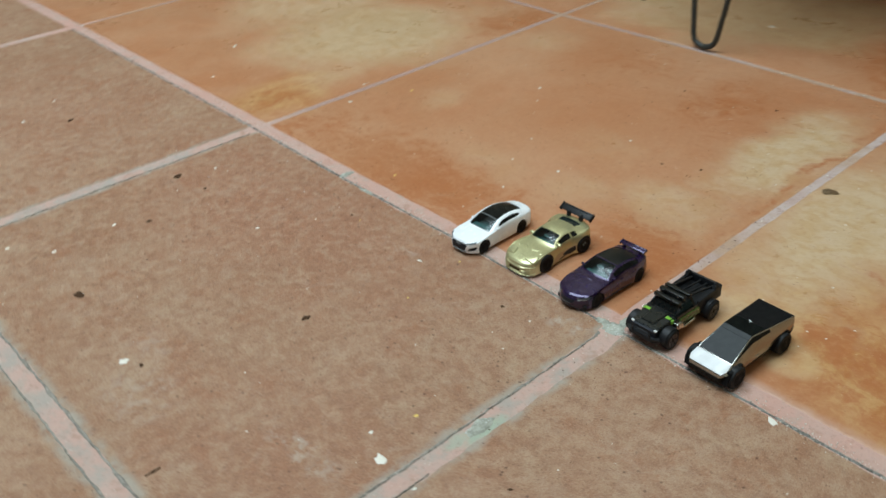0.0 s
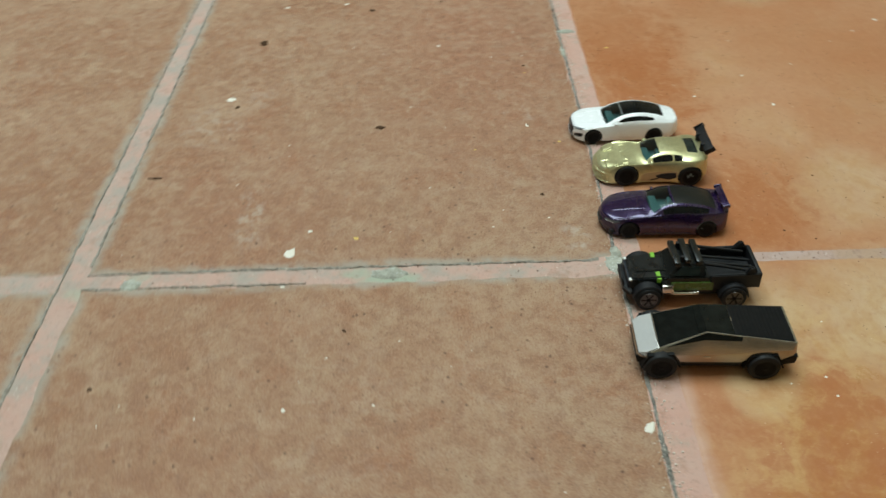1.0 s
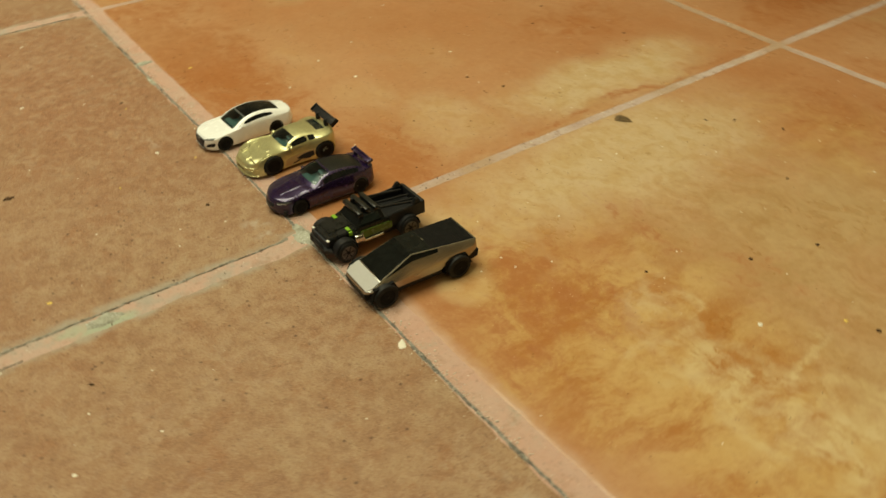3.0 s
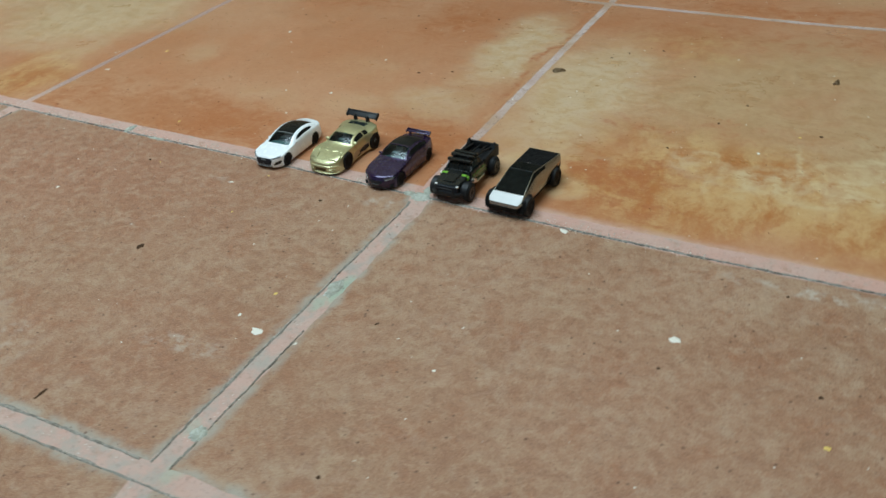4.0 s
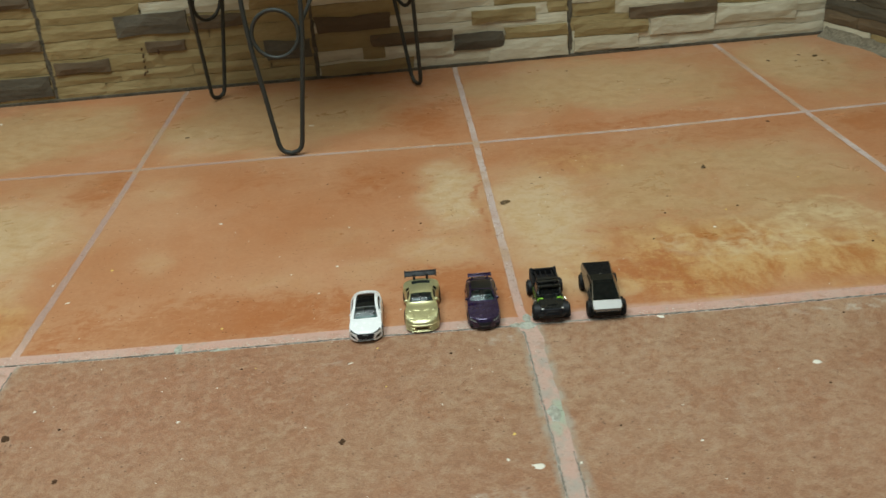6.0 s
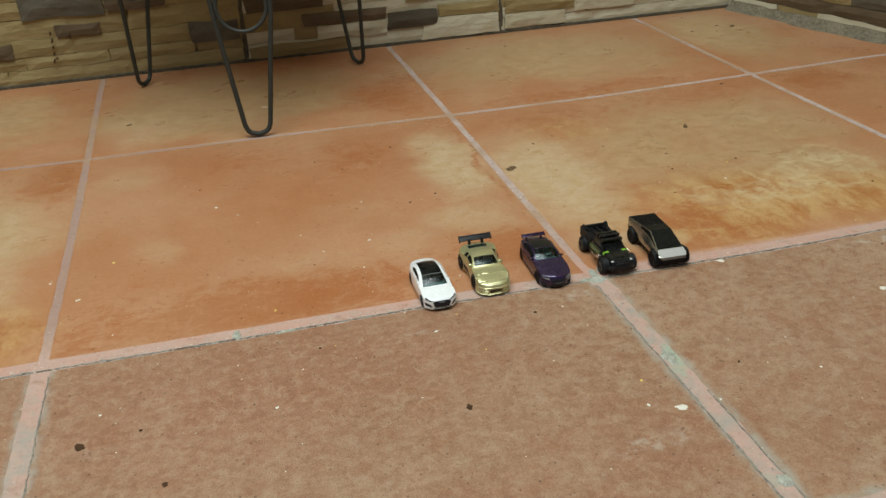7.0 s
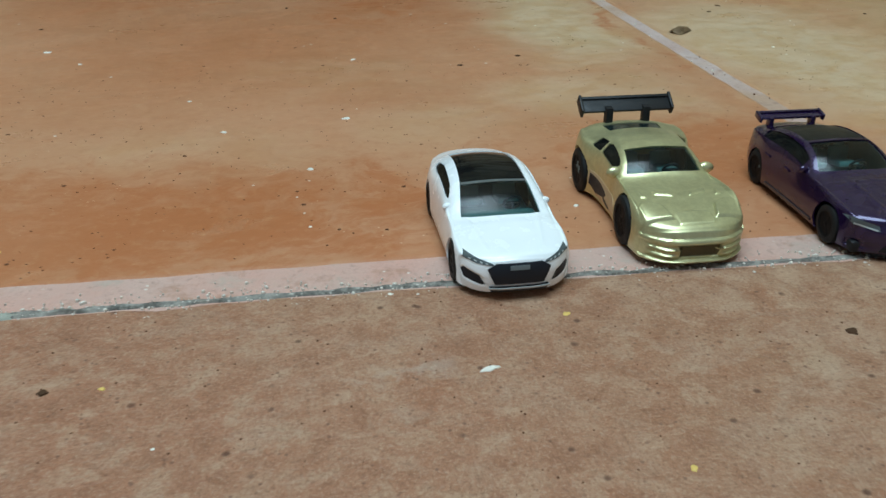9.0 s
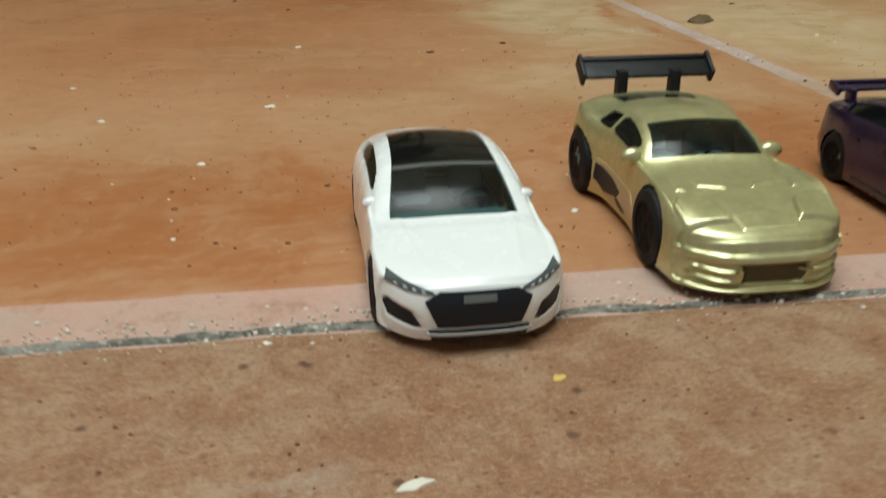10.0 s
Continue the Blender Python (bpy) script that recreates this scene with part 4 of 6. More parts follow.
def cabin(car, sh, u0, u1, floor, dash, seat, top, wide):
    """A dark cabin behind the windshield: lining, floor, dashboard, two seats and a steering wheel; lengths in mm along the car."""
    n = sh.hole.shape[1]
    bm, vs = bmesh.new(), {}
    for i in range(round(u0 * STEP_U), round(u1 * STEP_U)):
        for j in range(round(2.6 * STEP_V), n - round(2.6 * STEP_V)):
            if sh.hole[i, j] != 1:
                f = []
                for p in ((i, j), (i + 1, j), (i + 1, j + 1), (i, j + 1)):
                    if p not in vs:
                        vs[p] = bm.verts.new(sh.g[p] - sh.n[p] * 0.0008)
                    f.append(vs[p])
                bm.faces.new(f)
    part("cabin_lining", bm, LINING, car, "grey cabin lining", smooth=60)
    bm = bmesh.new()
    box(bm, -wide * MM, wide * MM, dash * MM, (seat + 12) * MM, (floor - 0.8) * MM, floor * MM)
    part("cabin_floor", bm, LINING, car)
    bm = bmesh.new()
    box(bm, -wide * MM, wide * MM, dash * MM, (dash + 4.5) * MM, floor * MM, (floor + 2.6) * MM, 0.0008)
    part("dashboard", bm, LINING, car, smooth=40)
    for x in (-0.5 * wide, 0.5 * wide):
        bm = bmesh.new()
        box(bm, -2.9 * MM, 2.9 * MM, -0.9 * MM, 0.9 * MM, 0, (top - floor) * 0.72 * MM, 0.0007)
        box(bm, -1.5 * MM, 1.5 * MM, -0.7 * MM, 0.7 * MM, (top - floor) * 0.72 * MM, (top - floor) * MM, 0.0005)
        box(bm, -2.9 * MM, 2.9 * MM, -6.5 * MM, 0.5 * MM, 0, 1.6 * MM, 0.0006)
        part("car_seat", bm, SEAT, car, "grey moulded seat", m=pose(x * MM, seat * MM, floor * MM, -12), smooth=40)
    bm = bmesh.new()
    tube(bm, [Vector((2.1 * math.cos(a), 0, 2.1 * math.sin(a))) * MM for a in (2 * math.pi * k / 20 for k in range(20))], 0.00035, 6, closed=True)
    tube(bm, [Vector((0, 0, 0)), Vector((0, -2.5, -0.6)) * MM], 0.0004, 6)
    box(bm, -2.0 * MM, 2.0 * MM, -0.25 * MM, 0.25 * MM, -0.3 * MM, 0.3 * MM)
    part("steering_wheel", bm, DARK_PRINT, car, m=pose(0.5 * wide * MM, (dash + 7.0) * MM, (floor + 3.0) * MM, 25), smooth=50)


def emboss(bm, polygon, way, lift, soft):
    """Raises (or sinks) the skin inside a convex outline in mm, seen from the top ("z": x, y) or the front ("y": x, z), with soft edges."""
    n = len(polygon)
    c = Vector((sum(p[0] for p in polygon) / n, sum(p[1] for p in polygon) / n))
    for v in bm.verts:
        u, w = v.co.x / MM, (v.co.y if way == "z" else v.co.z) / MM
        if (way == "z" and v.co.z < 0.0075) or (way == "y" and v.co.y > 0.011):
            continue
        best = 1e9
        for k in range(n):
            p, q = Vector(polygon[k]), Vector(polygon[(k + 1) % n])
            d = (q - p).normalized()
            side = d.x * (w - p.y) - d.y * (u - p.x)
            ref = d.x * (c.y - p.y) - d.y * (c.x - p.x)
            best = min(best, side if ref > 0 else -side)
        if best > 0:
            f = min(1.0, best / soft)
            v.co[2 if way == "z" else 1] += lift * MM * f * f * (3 - 2 * f) * (1 if way == "z" else -1)
    return bm


def bvh_of(ob):
    from mathutils.bvhtree import BVHTree
    me = ob.data
    return BVHTree.FromPolygons([v.co for v in me.vertices], [p.vertices for p in me.polygons])


def inlay(tree, polygon, way, lift=0.0001, cell=0.5, soft=0.0, sink=0.0006):
    """A thin piece laid on a skin: a convex polygon (mm) seen along "y" (front: x, z), "-y" (rear), "x" (side: y, z) or "z" (top: x, y)."""
    bm = bmesh.new()
    us, vs = [p[0] for p in polygon], [p[1] for p in polygon]
    nu, nv = max(2, int((max(us) - min(us)) / cell)), max(2, int((max(vs) - min(vs)) / cell))
    grid = [[bm.verts.new((min(us) + (max(us) - min(us)) * a / nu, min(vs) + (max(vs) - min(vs)) * b / nv, 0)) for b in range(nv + 1)] for a in range(nu + 1)]
    for a in range(nu):
        for b in range(nv):
            bm.faces.new((grid[a][b], grid[a + 1][b], grid[a + 1][b + 1], grid[a][b + 1]))
    c = Vector((sum(us) / len(us), sum(vs) / len(vs), 0))
    n = len(polygon)
    for k in range(n):
        p, q = Vector((*polygon[k], 0)), Vector((*polygon[(k + 1) % n], 0))
        d = (q - p).normalized()
        no = Vector((d.y, -d.x, 0))
        if (c - p).dot(no) > 0:
            no = -no
        bmesh.ops.bisect_plane(bm, geom=bm.verts[:] + bm.edges[:] + bm.faces[:], plane_co=p, plane_no=no, clear_outer=True)
    origin, ray = {"y": (lambda u, v: Vector((u, -40, v)) * MM, Vector((0, 1, 0))), "-y": (lambda u, v: Vector((u, 120, v)) * MM, Vector((0, -1, 0))),
                   "x": (lambda u, v: Vector((40, u, v)) * MM, Vector((-1, 0, 0))), "-x": (lambda u, v: Vector((-40, u, v)) * MM, Vector((1, 0, 0))),
                   "z": (lambda u, v: Vector((u, v, 60)) * MM, Vector((0, 0, -1)))}[way]
    def inside(u, v):
        """How far a point lies inside the outline, in mm."""
        best = 1e9
        for k in range(n):
            p, q = Vector(polygon[k]), Vector(polygon[(k + 1) % n])
            d = (q - p).normalized()
            best = min(best, abs(d.x * (v - p.y) - d.y * (u - p.x)))
        return best
    lost = []
    for v in bm.verts:
        hit, nrm, _, _ = tree.ray_cast(origin(v.co.x, v.co.y), ray)
        if hit is None:
            lost.append(v)
        else:
            f = 1.0
            if soft:
                f = min(1.0, inside(v.co.x, v.co.y) / soft)
                f = f * f * (3 - 2 * f)
            v.co = hit - ray * (lift * f - (0.00008 if soft else 0.0))
    bmesh.ops.delete(bm, geom=lost, context="VERTS")
    if soft:
        return bm
    rim = [e for e in bm.edges if e.is_boundary]
    made = bmesh.ops.extrude_edge_only(bm, edges=rim)
    for v in [q for q in made["geom"] if isinstance(q, bmesh.types.BMVert)]:
        v.co += ray * sink
    return bm


def wheel_set(car, axles, track, radius, width, spokes, tyre_mat, rim_mat, ring=None, rear_out=0.0):
    """Four wheels, each a tyre with its rim; axles in mm along the car."""
    r, w = radius * MM, width * MM
    tyre_me = rim_me = ring_me = None
    for y in axles:
        for side in (-1, 1):
            out = track if y == axles[0] else track + rear_out
            m = pose(side * out * MM, y * MM, r, 0, 0, 0 if side > 0 else 180)
            if tyre_me is None:
                bm = bmesh.new()
                lathe(bm, [(-w / 2, 0.3 * r), (-w / 2, 0.86 * r), (-w * 0.42, 0.96 * r), (-w * 0.25, r), (w * 0.25, r), (w * 0.42, 0.96 * r), (w / 2, 0.86 * r), (w / 2, 0.68 * r), (w * 0.4, 0.62 * r), (w * 0.4, 0.3 * r)], "x", 36)
                wheel = part("wheel", bm, tyre_mat, car, m=m, smooth=40)
                tyre_me = wheel.data
                bm = bmesh.new()
                lathe(bm, [(w * 0.22, 0.0), (w * 0.22, 0.52 * r), (w * 0.47, 0.6 * r), (w * 0.5, 0.66 * r), (w * 0.44, 0.69 * r)], "x", 36)
                lathe(bm, [(w * 0.2, 0.16 * r), (w * 0.46, 0.15 * r), (w * 0.5, 0.1 * r), (w * 0.5, 0.0)], "x", 16)
                for k in range(spokes):
                    a = 2 * math.pi * k / spokes
                    q = bmesh.ops.create_cube(bm, size=1)
                    bmesh.ops.scale(bm, vec=(w * 0.18, r * 0.5, r * 0.15), verts=q["verts"])
                    bmesh.ops.translate(bm, vec=(w * 0.37, r * 0.36, 0), verts=q["verts"])
                    bmesh.ops.rotate(bm, cent=(0, 0, 0), matrix=Matrix.Rotation(a, 3, "X"), verts=q["verts"])
                rim = part("rim", bm, rim_mat, wheel, smooth=40)
                rim_me = rim.data
                if ring:
                    bm = bmesh.new()
                    lathe(bm, [(w * 0.44, 0.6 * r), (w * 0.52, 0.61 * r), (w * 0.53, 0.67 * r), (w * 0.46, 0.7 * r)], "x", 36)
                    ring_me = part("rim_ring", bm, ring, wheel, smooth=40).data
            else:
                wheel = shared("wheel", tyre_me, car, m)
                shared("rim", rim_me, wheel, Matrix())
                if ring_me:
                    shared("rim_ring", ring_me, wheel, Matrix())


def chassis(car, length, half, z0, z1, front, material):
    bm = bmesh.new()
    box(bm, -half * MM, half * MM, front * MM, (length - front) * MM, z0 * MM, z1 * MM, 0.0008)
    part("chassis", bm, material, car, "black plastic base", smooth=40)


def mirrors(car, x, y, z, material, size=1.0):
    for side in (-1, 1):
        bm = bmesh.new()
        r = bmesh.ops.create_uvsphere(bm, u_segments=14, v_segments=9, radius=1)
        bmesh.ops.scale(bm, vec=(1.45 * size * MM, 0.9 * size * MM, 1.0 * size * MM), verts=r["verts"])
        bmesh.ops.translate(bm, vec=(side * (x + 0.5) * MM, y * MM, z * MM), verts=r["verts"])
        box(bm, min(side * (x - 0.9), side * x) * MM, max(side * (x - 0.9), side * x) * MM, (y - 0.3) * MM, (y + 0.4) * MM, (z - 0.6) * MM, (z + 0.1) * MM, 0.0001)
        part("mirror", bm, material, car, smooth=60)


BLACK = plain("black_plastic", (0.008, 0.008, 0.009), 0.52, grain=0.2, spec=0.35)
TYRE = plain("black_tyre", (0.009, 0.009, 0.009), 0.65, spec=0.3)
RIM_BLACK = plain("satin_black_rim", (0.005, 0.005, 0.0055), 0.65, spec=0.15)
CHROME = plain("worn_chrome", (0.72, 0.70, 0.66), 0.16, 1.0)
WHITE = plain("white_enamel", (0.90, 0.92, 0.925), 0.25, 0.0, coat=0.6, even=0.03)
GOLD = plain("gold_enamel", (0.56, 0.535, 0.295), 0.35, 0.73, coat=0.25, flake=0.2)
PURPLE = plain("dark_purple_enamel", (0.020, 0.0078, 0.048), 0.25, 0.5, coat=0.8, flake=0.35)
LAMP = plain("smoked_lamp", (0.10, 0.12, 0.125), 0.2, 0.2)
BADGE = plain("dull_grey_print", (0.17, 0.19, 0.19), 0.35, 0.3)
LAMP_LIGHT = plain("grey_print", (0.45, 0.47, 0.46), 0.35)
DARK_PRINT = plain("black_print", (0.012, 0.015, 0.021), 0.45, spec=0.3)


def glass(name, tint, rough=0.1, spec=0.45):
    m = Mat(name, rough, 0.0, tint, coat=0.0, spec=spec)
    n = m.noise(240, 3, 0.6, m.local)
    m.put("Base Color", m.mix(m.ramp(n, 0.35, 0.7), tint, tuple(1.5 * v + 0.001 for v in tint)))
    return m.mat


def clear_glass(name, tint):
    """A thin see-through pane with a glossy face."""
    m = Mat(name, 0.06, 0.0, tint)
    see, shine, edge, both_ = m.n.new("ShaderNodeBsdfTransparent"), m.n.new("ShaderNodeBsdfGlossy"), m.n.new("ShaderNodeFresnel"), m.n.new("ShaderNodeMixShader")
    see.inputs["Color"].default_value = (*tint, 1)
    m.l.new(m.ramp(m.noise(200, 3, 0.6, m.local), 0.3, 0.7, 0.15, 0.24), shine.inputs["Roughness"])
    edge.inputs["IOR"].default_value = 1.5
    m.l.new(edge.outputs[0], both_.inputs[0])
    m.l.new(see.outputs[0], both_.inputs[1])
    m.l.new(shine.outputs[0], both_.inputs[2])
    m.l.new(both_.outputs[0], m.n["Material Output"].inputs["Surface"])
    return m.mat


GLASS = glass("tinted_plastic_window", (0.010, 0.016, 0.015), 0.08, 0.45)


def white_car(m):
    car = thing("toy_car", "white diecast toy coupe with a black roof on the joint", "toy car", m, group="row of toy cars")
    sh = Shell([(5.4, 5.4, 2.0, 12.4, 12.2, 8.6, 7.4, 9.4, 9.8),
                (7.0, 5.0, 2.0, 13.4, 12.8, 9.7, 8.2, 10.4, 10.8),
                (12.5, 3.6, 2.0, 14.0, 13.1, 10.6, 9.2, 11.2, 11.5),
                (18, 3.2, 2.0, 13.6, 12.8, 11.0, 10.2, 11.8, 12.1),
                (22.5, 3.2, 2.0, 13.5, 12.8, 11.4, 11.0, 12.1, 12.6),
                (28, 2.6, 2.0, 13.5, 12.9, 11.8, 10.2, 15.0, 15.8),
                (33.5, 1.6, 2.0, 13.5, 12.9, 12.1, 9.4, 17.0, 17.8),
                (41, 0.4, 2.0, 13.6, 13.0, 12.5, 9.0, 17.7, 18.6),
                (49, -1.0, 2.1, 13.8, 13.0, 12.4, 8.7, 16.4, 17.4),
                (56, -1.5, 2.4, 13.2, 11.9, 12.0, 8.7, 14.2, 15.1),
                (60.5, -3.2, 3.0, 12.0, 10.6, 11.4, 8.0, 12.9, 13.6),
                (62.2, -3.4, 3.6, 10.6, 9.4, 10.6, 7.2, 11.8, 12.3)], 3.6)
    sh.open_window(1, 3.95, 5.64, 6.34, 8)
    sh.open_window(5, 5.64, 5.79, 6.34, 8)
    sh.open_window(2, 5.79, 8.8, 6.34, 8)
    sh.open_window(3, 5.15, 8.0, 4.72, 5.6, 2.6)
    bm = sh.body([(11.8, 4.8, 5.6), (49.8, 4.8, 5.6)], 0.9, 0.9, 6.0)
    for s in (-1, 1):
        emboss(bm, [(s * 5.6, 3.4), (s * 7.2, 3.4), (s * 9.6, 20.5), (s * 8.0, 20.5)], "z", 0.12, 0.8)
        emboss(bm, [(s * 7.4, 3.9), (s * 8.2, 3.5), (s * 12.1, 4.3), (s * 12.7, 6.6), (s * 12.0, 7.4), (s * 8.6, 6.4)], "y", -0.5, 0.5)
    body = part("body", bm, WHITE, car, smooth=48)
    part("windshield", sh.window(1), WINDSHIELD, car, smooth=60)
    part("header_strip", sh.window(5), HEADER, car, "thin grey strip over the windshield", smooth=60)
    part("roof_panel", sh.window(2), GLASS_ROOF, car, "black glass roof and rear window", smooth=60)
    for side in (-1, 1):
        part("side_window", sh.window(3, side), GLASS_ROOF, car, smooth=60)
    tree = bvh_of(body)
    part("grille", inlay(tree, [(-5.2, 9.2), (5.2, 9.2), (7.2, 7.9), (5.6, 4.3), (-5.6, 4.3), (-7.2, 7.9)], "y", 0.00028, 0.35), DARK_PRINT, car, "dark six-sided grille", smooth=50)
    part("badge", inlay(tree, [(-2.2, 8.75), (2.2, 8.75), (2.2, 7.8), (-2.2, 7.8)], "y", 0.00045, 0.3), BADGE, car)
    part("bumper_lip", inlay(tree, [(-7.0, 3.55), (7.0, 3.55), (6.9, 3.15), (-6.9, 3.15)], "y", 0.0009, 0.35), LAMP_LIGHT, car, "thin grey lip under the grille", smooth=40)
    part("splitter", inlay(tree, [(-6.8, 3.7), (6.8, 3.7), (6.4, 2.3), (-6.4, 2.3)], "y", 0.0006, 0.35), BLACK, car, smooth=40)
    for s in (-1, 1):
        lamp = part("headlight", inlay(tree, [(s * 5.6, 8.75), (s * 6.2, 9.25), (s * 10.2, 10.2), (s * 11.7, 10.4), (s * 12.2, 9.5), (s * 9.6, 8.95)], "y", 0.0002, 0.3), LAMP, car, smooth=50)
        for k in range(4):
            x, z = 7.0 + 1.15 * k, 8.92 + 0.15 * k
            part("lamp_stripe", inlay(tree, [(s * x, z), (s * (x + 0.5), z + 0.06), (s * (x + 0.55), z + 0.36), (s * (x + 0.08), z + 0.3)], "y", 0.0003, 0.2), LAMP_LIGHT, lamp)
        part("intake", inlay(tree, [(s * 7.7, 4.2), (s * 8.4, 3.9), (s * 11.8, 4.6), (s * 12.4, 6.3), (s * 11.8, 7.0), (s * 8.9, 6.0)], "y", 0.0002, 0.3), DARK_PRINT, car, "dark side air intake", smooth=50)
    cabin(car, sh, 3.3, 9.4, 8.2, 22.0, 38.5, 15.6, 9.6)
    mirrors(car, 11.5, 25.6, 12.7, WHITE)
    chassis(car, 63, 11.6, 1.5, 4.6, 4, BLACK)
    wheel_set(car, (11.8, 49.8), 11.5, 4.9, 4.0, 10, TYRE, RIM_BLACK)
    return car


def wing(car, y, z, half, chord, thick, tilt, strut_x, strut_y, strut_z, material, plate=2.6, wide=0.7):
    spoiler = new("rear_wing")
    spoiler.empty_display_size = 0.01
    spoiler.parent = car
    turn = Matrix.Translation((0, y * MM, z * MM)) @ Matrix.Rotation(radians(tilt), 4, "X")
    bm = bmesh.new()
    box(bm, -half * MM, half * MM, -chord / 2 * MM, chord / 2 * MM, -thick / 2 * MM, thick / 2 * MM, 0.0003)
    box(bm, -half * 0.97 * MM, half * 0.97 * MM, (chord / 2 - 1.0) * MM, chord / 2 * MM, thick / 2 * MM, (thick / 2 + 0.5) * MM, 0.0002)
    bmesh.ops.transform(bm, matrix=turn, verts=bm.verts)
    part("blade", bm, material, spoiler, smooth=40)
    for s in (-1, 1):
        bm = bmesh.new()
        box(bm, (s * half - 0.45) * MM, (s * half + 0.45) * MM, (-chord / 2 - 0.4) * MM, (chord / 2 + 0.4) * MM, -plate * 0.55 * MM, plate * 0.45 * MM, 0.00035)
        bmesh.ops.transform(bm, matrix=turn, verts=bm.verts)
        part("end_plate", bm, material, spoiler, smooth=40)
        bm = bmesh.new()
        box(bm, (s * strut_x - wide) * MM, (s * strut_x + wide) * MM, (strut_y - 1.3) * MM, (strut_y + 1.3) * MM, strut_z * MM, z * MM, 0.0003)
        part("strut", bm, material, spoiler, smooth=40)


def gold_car(m):
    car = thing("toy_car", "gold diecast toy sports car with tall black rear wing", "toy car", m, group="row of toy cars")
    sh = Shell([(5.2, 5.2, 1.6, 12.8, 12.5, 8.4, 7.4, 9.3, 9.6),
                (7.0, 4.8, 1.4, 13.8, 13.0, 10.2, 8.4, 10.7, 10.9),
                (13, 3.4, 1.4, 14.5, 13.5, 13.0, 9.4, 12.5, 12.4),
                (20, 3.4, 1.4, 14.2, 13.2, 13.2, 10.0, 13.1, 13.3),
                (27, 3.4, 1.4, 13.2, 12.5, 12.7, 10.7, 13.4, 14.2),
                (31.5, 3.0, 1.4, 13.1, 12.5, 12.9, 9.7, 16.4, 17.3),
                (36.5, 2.0, 1.4, 13.2, 12.6, 13.1, 9.0, 18.1, 19.1),
                (42, 0.5, 1.5, 13.8, 13.0, 13.6, 8.8, 18.5, 19.5),
                (48.5, -1.0, 1.6, 16.3, 15.0, 15.0, 9.2, 17.8, 18.7),
                (54, -1.8, 2.4, 16.2, 14.9, 15.7, 9.8, 17.5, 18.3),
                (57.5, -2.6, 3.0, 14.8, 13.4, 15.3, 9.2, 16.8, 17.4),
                (59.3, -2.6, 3.8, 12.2, 11.2, 13.6, 8.2, 15.2, 15.8)], 3.4)
    sh.open_window(1, 4.3, 5.86, 6.17, 8)
    sh.open_window(2, 8.0, 8.9, 6.45, 8)
    sh.open_window(3, 4.9, 6.86, 4.4, 5.67, 6.0)
    sh.open_window(4, 7.0, 7.6, 4.45, 5.6, 6.0)
    bm = sh.body([(15.6, 6.3, 6.9), (51.2, 6.3, 7.0)], 0.8, 0.9, 5.2)
    for s in (-1, 1):
        for k in range(2):
            emboss(bm, [(s * 5.8, 2.9 + 1.6 * k), (s * 12.0, 3.2 + 1.6 * k), (s * 12.0, 4.3 + 1.6 * k), (s * 5.8, 4.0 + 1.6 * k)], "y", 0.7, 0.45)
        emboss(bm, [(s * 4.6, 6.0), (s * 5.5, 6.0), (s * 6.2, 2.6), (s * 5.1, 2.4)], "y", 0.9, 0.4)
    emboss(bm, [(-5.4, 6.2), (5.4, 6.2), (4.9, 2.9), (-4.9, 2.9)], "y", -0.9, 0.4)
    emboss(bm, [(-13.5, 7.9), (13.5, 7.9), (13.5, 6.3), (-13.5, 6.3)], "y", 0.7, 0.35)
    emboss(bm, [(-13.5, 2.6), (13.5, 2.6), (13.5, 1.2), (-13.5, 1.2)], "y", 1.0, 0.5)
    body = part("body", bm, GOLD, car, smooth=48)
    for name, mark, side in (("windshield", 1, 0), ("rear_window", 2, 0), ("side_window", 3, -1), ("side_window", 3, 1), ("quarter_window", 4, -1), ("quarter_window", 4, 1)):
        part(name, sh.window(mark, side), GLASS_ROOF if side else WINDSHIELD if mark == 1 else GLASS, car, smooth=60)
    tree = bvh_of(body)
    for s in (-1, 1):
        part("headlight", inlay(tree, [(s * 4.9, 3.6), (s * 6.3, 9.4), (s * 9.0, 11.0), (s * 11.8, 11.0), (s * 13.0, 8.8), (s * 12.6, 4.0)], "z", 0.0009, 0.25, 0.6), GOLD, car, smooth=60)
        part("hood_vent", inlay(tree, [(s * 1.6, 13.2), (s * 6.6, 14.6), (s * 7.2, 17.0), (s * 2.8, 15.6)], "z", 0.00042, 0.25, 0.4), GOLD, car, smooth=60)
        part("hood_vent", inlay(tree, [(s * 8.6, 13.2), (s * 10.6, 13.6), (s * 10.8, 17.4), (s * 9.4, 17.0)], "z", 0.00042, 0.25, 0.4), GOLD, car, smooth=60)
    part("nose_panel", inlay(tree, [(-4.6, 1.6), (4.6, 1.6), (4.9, 6.0), (2.5, 7.0), (-2.5, 7.0), (-4.9, 6.0)], "z", 0.0003, 0.25, 0.5), GOLD, car, smooth=60)
    part("grille", inlay(tree, [(-5.0, 5.9), (5.0, 5.9), (4.6, 3.2), (-4.6, 3.2)], "y", 0.00012), GOLD_DARK, car, "centre grille with its shade in darker gold", smooth=40)
